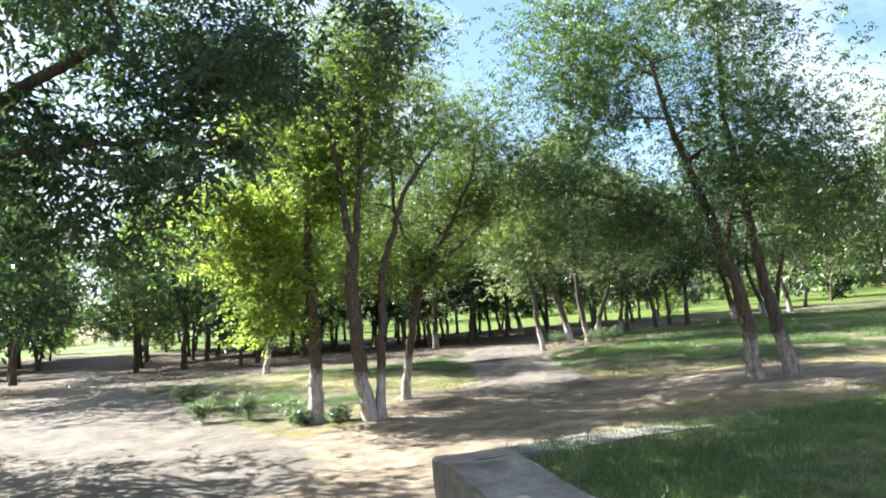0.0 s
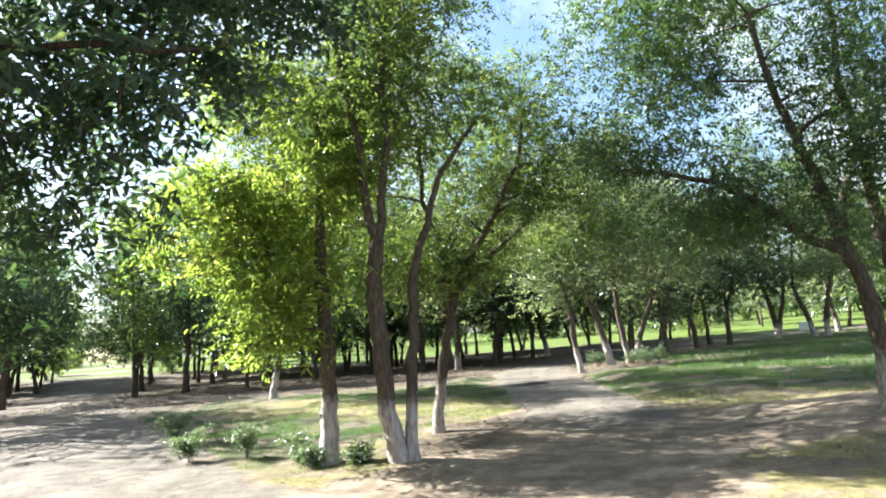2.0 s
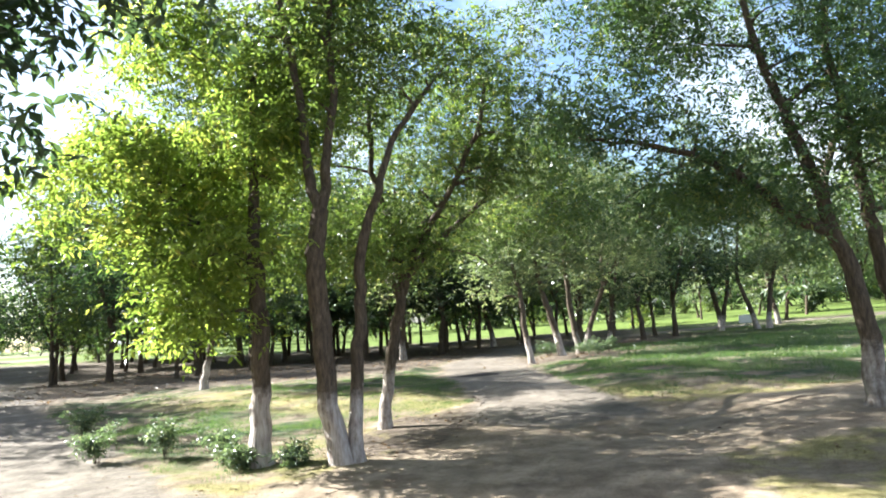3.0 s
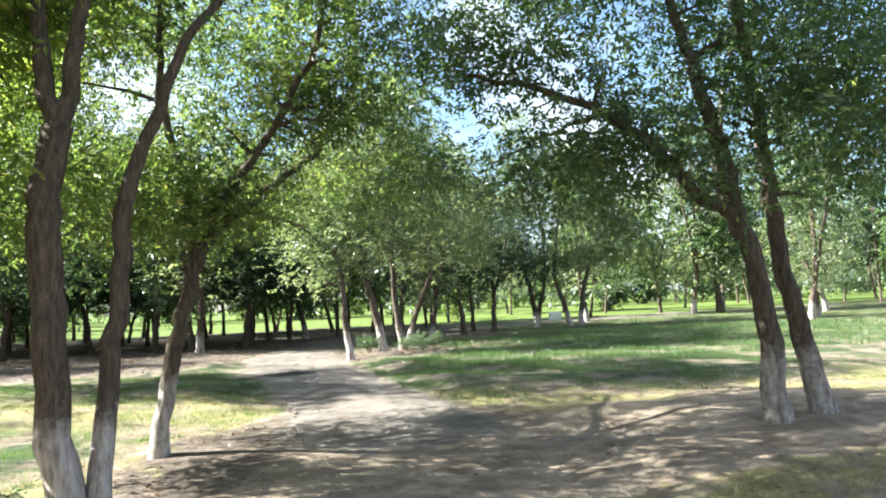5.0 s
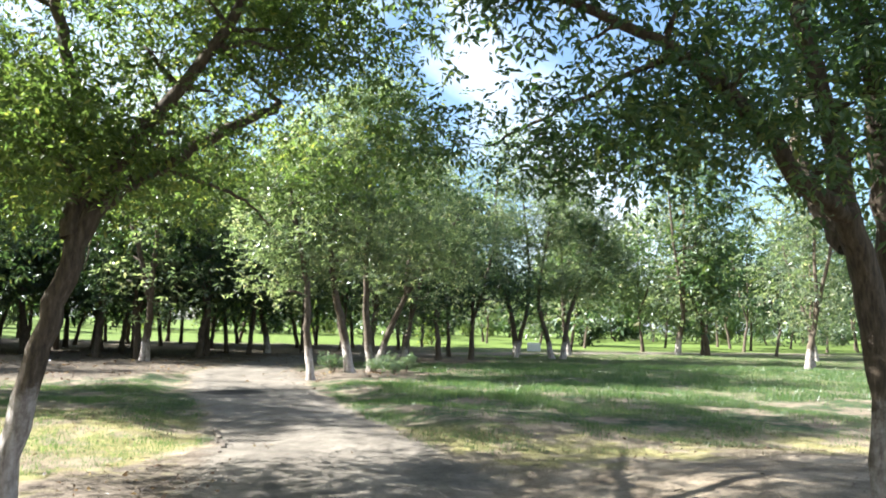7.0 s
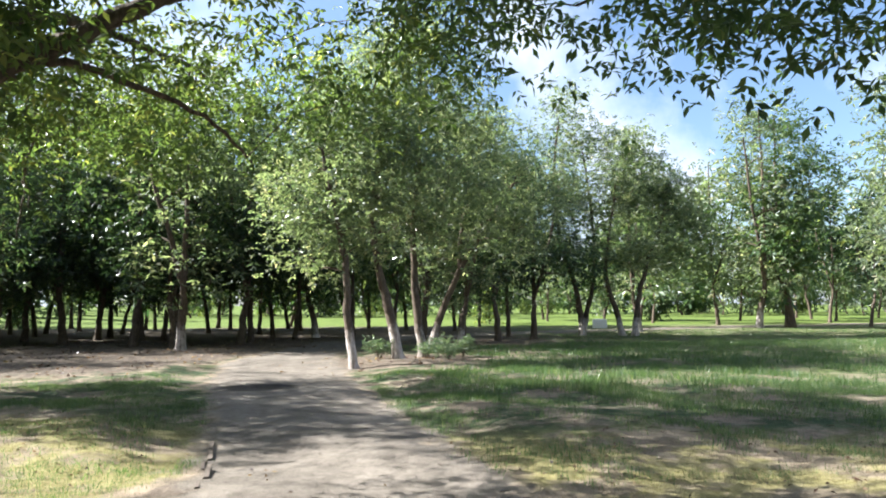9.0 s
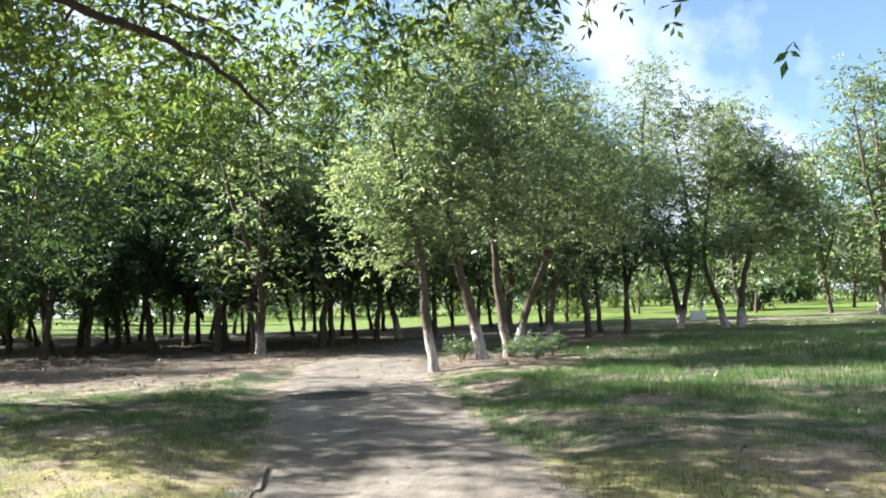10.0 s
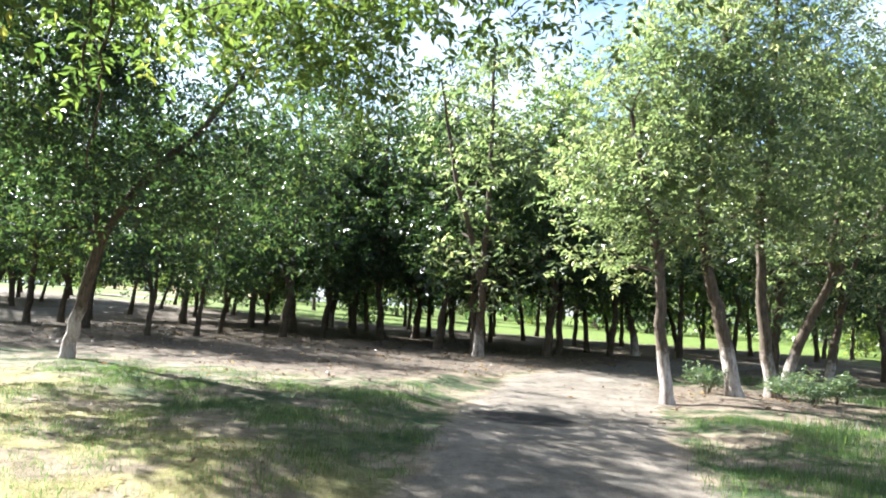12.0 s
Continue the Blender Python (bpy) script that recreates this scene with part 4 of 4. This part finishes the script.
def litter(name, label, spots, size, seed):
    nr = np.random.default_rng(seed)
    n = len(spots)
    p = np.asarray(spots)
    a = nr.random(n) * 2 * np.pi
    d = np.stack([np.cos(a), np.sin(a), nr.normal(0, 0.25, n)], 1) * (size * nr.uniform(0.5, 1.3, n))[:, None]
    e = np.stack([-np.sin(a), np.cos(a), nr.normal(0, 0.35, n)], 1) * (size * 0.45 * nr.uniform(0.6, 1.2, n))[:, None]
    p = p + np.array([0, 0, 0.018])
    v = np.stack([p - d, p + e, p + d, p - e + np.array([0, 0, 0.012])], 1).reshape(-1, 3)
    q = np.arange(0, len(v), 4)
    f = np.concatenate([np.stack([q, q + 1, q + 2], 1), np.stack([q, q + 2, q + 3], 1)])
    return tagged(part(name, fast_mesh(name, v, f, {"rnd": np.repeat(nr.random(n), 4)}), LITTER), label, "leaf litter", kind="stuff")


LITTER = leaf_material("fallen_leaf", (0.06, 0.038, 0.024), (0.17, 0.11, 0.06), (0.32, 0.25, 0.12))
litter("fallen_leaves", "brown fallen leaves strewn on the earth", scatter(16000, -9, 11, 8, 22, lambda x, y, r, g, f, d: 0.03 + 0.8 * f + 0.5 * smooth(0.2, 0.4, d) * (r < 0.5) * g, 11), 0.026, 1)
litter("fallen_leaves", "leaf litter under the grove", scatter(12000, -20, 8, 20, 40, lambda x, y, r, g, f, d: 0.1 + 0.9 * f, 12), 0.06, 2)


def twigs(name, label, spots, size, seed):
    nr = np.random.default_rng(seed)
    n = len(spots)
    p = np.asarray(spots) + np.array([0, 0, 0.012])
    a = nr.random(n) * 2 * np.pi
    d = np.stack([np.cos(a), np.sin(a), nr.normal(0, 0.06, n)], 1) * (size * nr.uniform(0.3, 1.2, n))[:, None]
    e = np.stack([-np.sin(a), np.cos(a), np.zeros(n)], 1) * 0.0025
    up = np.array([0, 0, 0.007])
    v = np.stack([p - d - e, p - d + e, p + d + e, p + d - e, p - d + up, p + d + up], 1).reshape(-1, 3)
    q = np.arange(0, len(v), 6)
    f = np.concatenate([np.stack([q, q + 4, q + 5, q + 3], 1), np.stack([q + 1, q + 2, q + 5, q + 4], 1)])
    return tagged(part(name, fast_mesh(name, v, f, {"white": np.zeros(len(v))}), BARK), label, "twigs", kind="stuff")


twigs("fallen_twigs", "thin dry twigs fallen on the ground", scatter(1500, -8, 9, 9, 24, lambda x, y, r, g, f, d: 0.25 + 0.6 * f, 15), 0.055, 3)


def weed(x, y, tall, wide, seed, label):
    """A leafy weed: a few stalks with broad leaves."""
    rng, nr = random.Random(seed), np.random.default_rng(seed)
    ob = tagged(new("weed_bush"), label, "weed")
    ob.location = (x, y, gz(x, y))
    stalks = Wood()
    tips = []
    for k in range(9):
        a = rng.uniform(0, 6.28)
        q = rng.uniform(0.2, 1.0) * wide
        tip = Vector((math.cos(a) * q, math.sin(a) * q, tall * rng.uniform(0.5, 1.0)))
        line = resample([Vector((0.03 * math.cos(a), 0.03 * math.sin(a), -0.03)), Vector((tip.x * 0.4, tip.y * 0.4, tip.z * 0.65)), tip], 4, 0.006, rng)
        stalks.tube(line, [0.007, 0.006, 0.005, 0.004, 0.003], 4)
        tips += [tuple(line[2]), tuple(line[3]), tuple(line[4])]
    part("stalk", stalks.mesh("stalk"), BARK, ob)
    part("foliage", leaf_cloud("foliage", tips, (0.07, 0.07, 0.05), 260, 0.06, nr, 0.1), LEAF_WEED, ob)


LEAF_WEED = leaf_material("leaf_weed", (0.060, 0.110, 0.050), (0.150, 0.220, 0.100), (0.32, 0.38, 0.20))
for k, (x, y, h, w) in enumerate([(-4.9, 10.7, 0.45, 0.28), (-4.0, 11.0, 0.55, 0.30), (-6.3, 12.6, 0.5, 0.3), (-2.85, 10.3, 0.38, 0.26), (-2.45, 9.85, 0.30, 0.2), (-1.65, 9.75, 0.2, 0.16),
                                  (2.9, 26.4, 0.45, 0.4), (4.2, 27.0, 0.5, 0.5), (5.1, 26.6, 0.45, 0.5), (4.7, 26.2, 0.4, 0.4)]):
    weed(x, y, h * 1.15, w * 1.3, 70 + k, "leafy green weed growing at the foot of the trees")

# tall seed stalks and tussocks standing out of the turf
nr = np.random.default_rng(21)
spots = scatter(420, 3.5, 14, 14.5, 27, lambda x, y, r, g, f, d: (g > 0.6) * 0.8, 22)
blades("tussock", "taller green tussocks in the lawn", spots, 0.13, 0.0035, GRASS, 23, 22, 0.09, 0.6)
spots = scatter(160, -6, 0.6, 15.5, 19, lambda x, y, r, g, f, d: (g > 0.5) * 0.9 * (d < 0.5), 24)
blades("tussock", "weedy tussocks beside the path", spots, 0.13, 0.003, GRASS, 25, 14, 0.05, 0.6)

# broken asphalt lip along the edge of the path
lip = tagged(new("path_edge"), "broken dark asphalt lip at the edge of the path", "kerb")
lip["kind"] = "structure"
lip_rng = random.Random(4)
y = 14.6
while y < 16.6:
    n = lip_rng.uniform(0.25, 0.55)
    x = 0.60 - 0.13 * (y - 14.8) + lip_rng.uniform(-0.03, 0.03)
    w = lip_rng.uniform(0.03, 0.06)
    q = [(x, y), (x + w, y + 0.01), (x + w - 0.13 * n, y + n), (x - 0.13 * n, y + n - 0.015)]
    part("lip_piece", roughen(prism(q, gz(x, y) - 0.08, gz(x, y) + lip_rng.uniform(0.005, 0.028), 0.006), 0.016, 0.10, int(y * 10)), ASPHALT, lip)
    y += n + lip_rng.uniform(0.0, 0.06)

# ---- far small things ----


def box(bm, x0, x1, y0, y1, z0, z1, taper=0.0):
    v = [bm.verts.new(p) for p in ((x0, y0, z0), (x1, y0, z0), (x1, y1, z0), (x0, y1, z0),
                                   (x0 + taper, y0 + taper * 0.4, z1), (x1 - taper, y0 + taper * 0.4, z1), (x1 - taper, y1 - taper * 0.4, z1), (x0 + taper, y1 - taper * 0.4, z1))]
    for q in ((0, 3, 2, 1), (4, 5, 6, 7), (0, 1, 5, 4), (1, 2, 6, 5), (2, 3, 7, 6), (3, 0, 4, 7)):
        bm.faces.new([v[k] for k in q])
    return bm


def plain(name, c, rough, metal=0.0):
    m = Mat(name)
    m.b.inputs["Metallic"].default_value = metal
    return m.color(m.ramp(m.noise(9.0, detail=4), [(0.3, tuple(v * 0.85 for v in c)), (0.7, c)]), rough, 0.5)


PAINT, RUBBER, CAR_GLASS, LIME = plain("car_paint", (0.55, 0.60, 0.66), 0.3), plain("rubber", (0.02, 0.02, 0.02), 0.8), plain("car_glass", (0.02, 0.025, 0.03), 0.1), plain("limewash", (0.72, 0.71, 0.68), 0.8)


def car(x, y, turn):
    ob = tagged(new("car"), "pale blue-grey car parked far off by the road", "car")
    bm = box(bmesh.new(), -2.1, 2.1, -0.85, 0.85, 0.28, 0.85, 0.08)
    box(bm, -1.3, 1.0, -0.78, 0.78, 0.86, 1.42, 0.38)
    bmesh.ops.bevel(bm, geom=list(bm.edges), offset=0.06, segments=2, affect="EDGES")
    part("body", bm, PAINT, ob)
    for sy in (-1, 1):
        part("side_window", box(bmesh.new(), -0.85, 0.55, sy * 0.70 - 0.03, sy * 0.70 + 0.06, 0.95, 1.32, 0.16), CAR_GLASS, ob)
        for sx in (-1.3, 1.3):
            bm = bmesh.new()
            bmesh.ops.create_cone(bm, cap_ends=True, segments=16, radius1=0.31, radius2=0.31, depth=0.2, matrix=pose(sx, sy * 0.78, 0.31, 90))
            bmesh.ops.bevel(bm, geom=list(bm.edges), offset=0.03, segments=1, affect="EDGES")
            part("wheel", bm, RUBBER, ob)
    ob.matrix_world = pose(x, y, gz(x, y), 0, 0, turn)


car(-86.0, 113.0, 25)

block = tagged(new("white_block"), "low white-painted concrete block standing on the far lawn", "concrete block")
bm = box(bmesh.new(), -0.45, 0.45, -0.25, 0.25, -0.05, 0.55, 0.03)
bmesh.ops.bevel(bm, geom=list(bm.edges), offset=0.03, segments=2, affect="EDGES")
part("slab", bm, LIME, block)
block.matrix_world = pose(18.6, 50.5, gz(18.6, 50.5), 0, 0, -14)
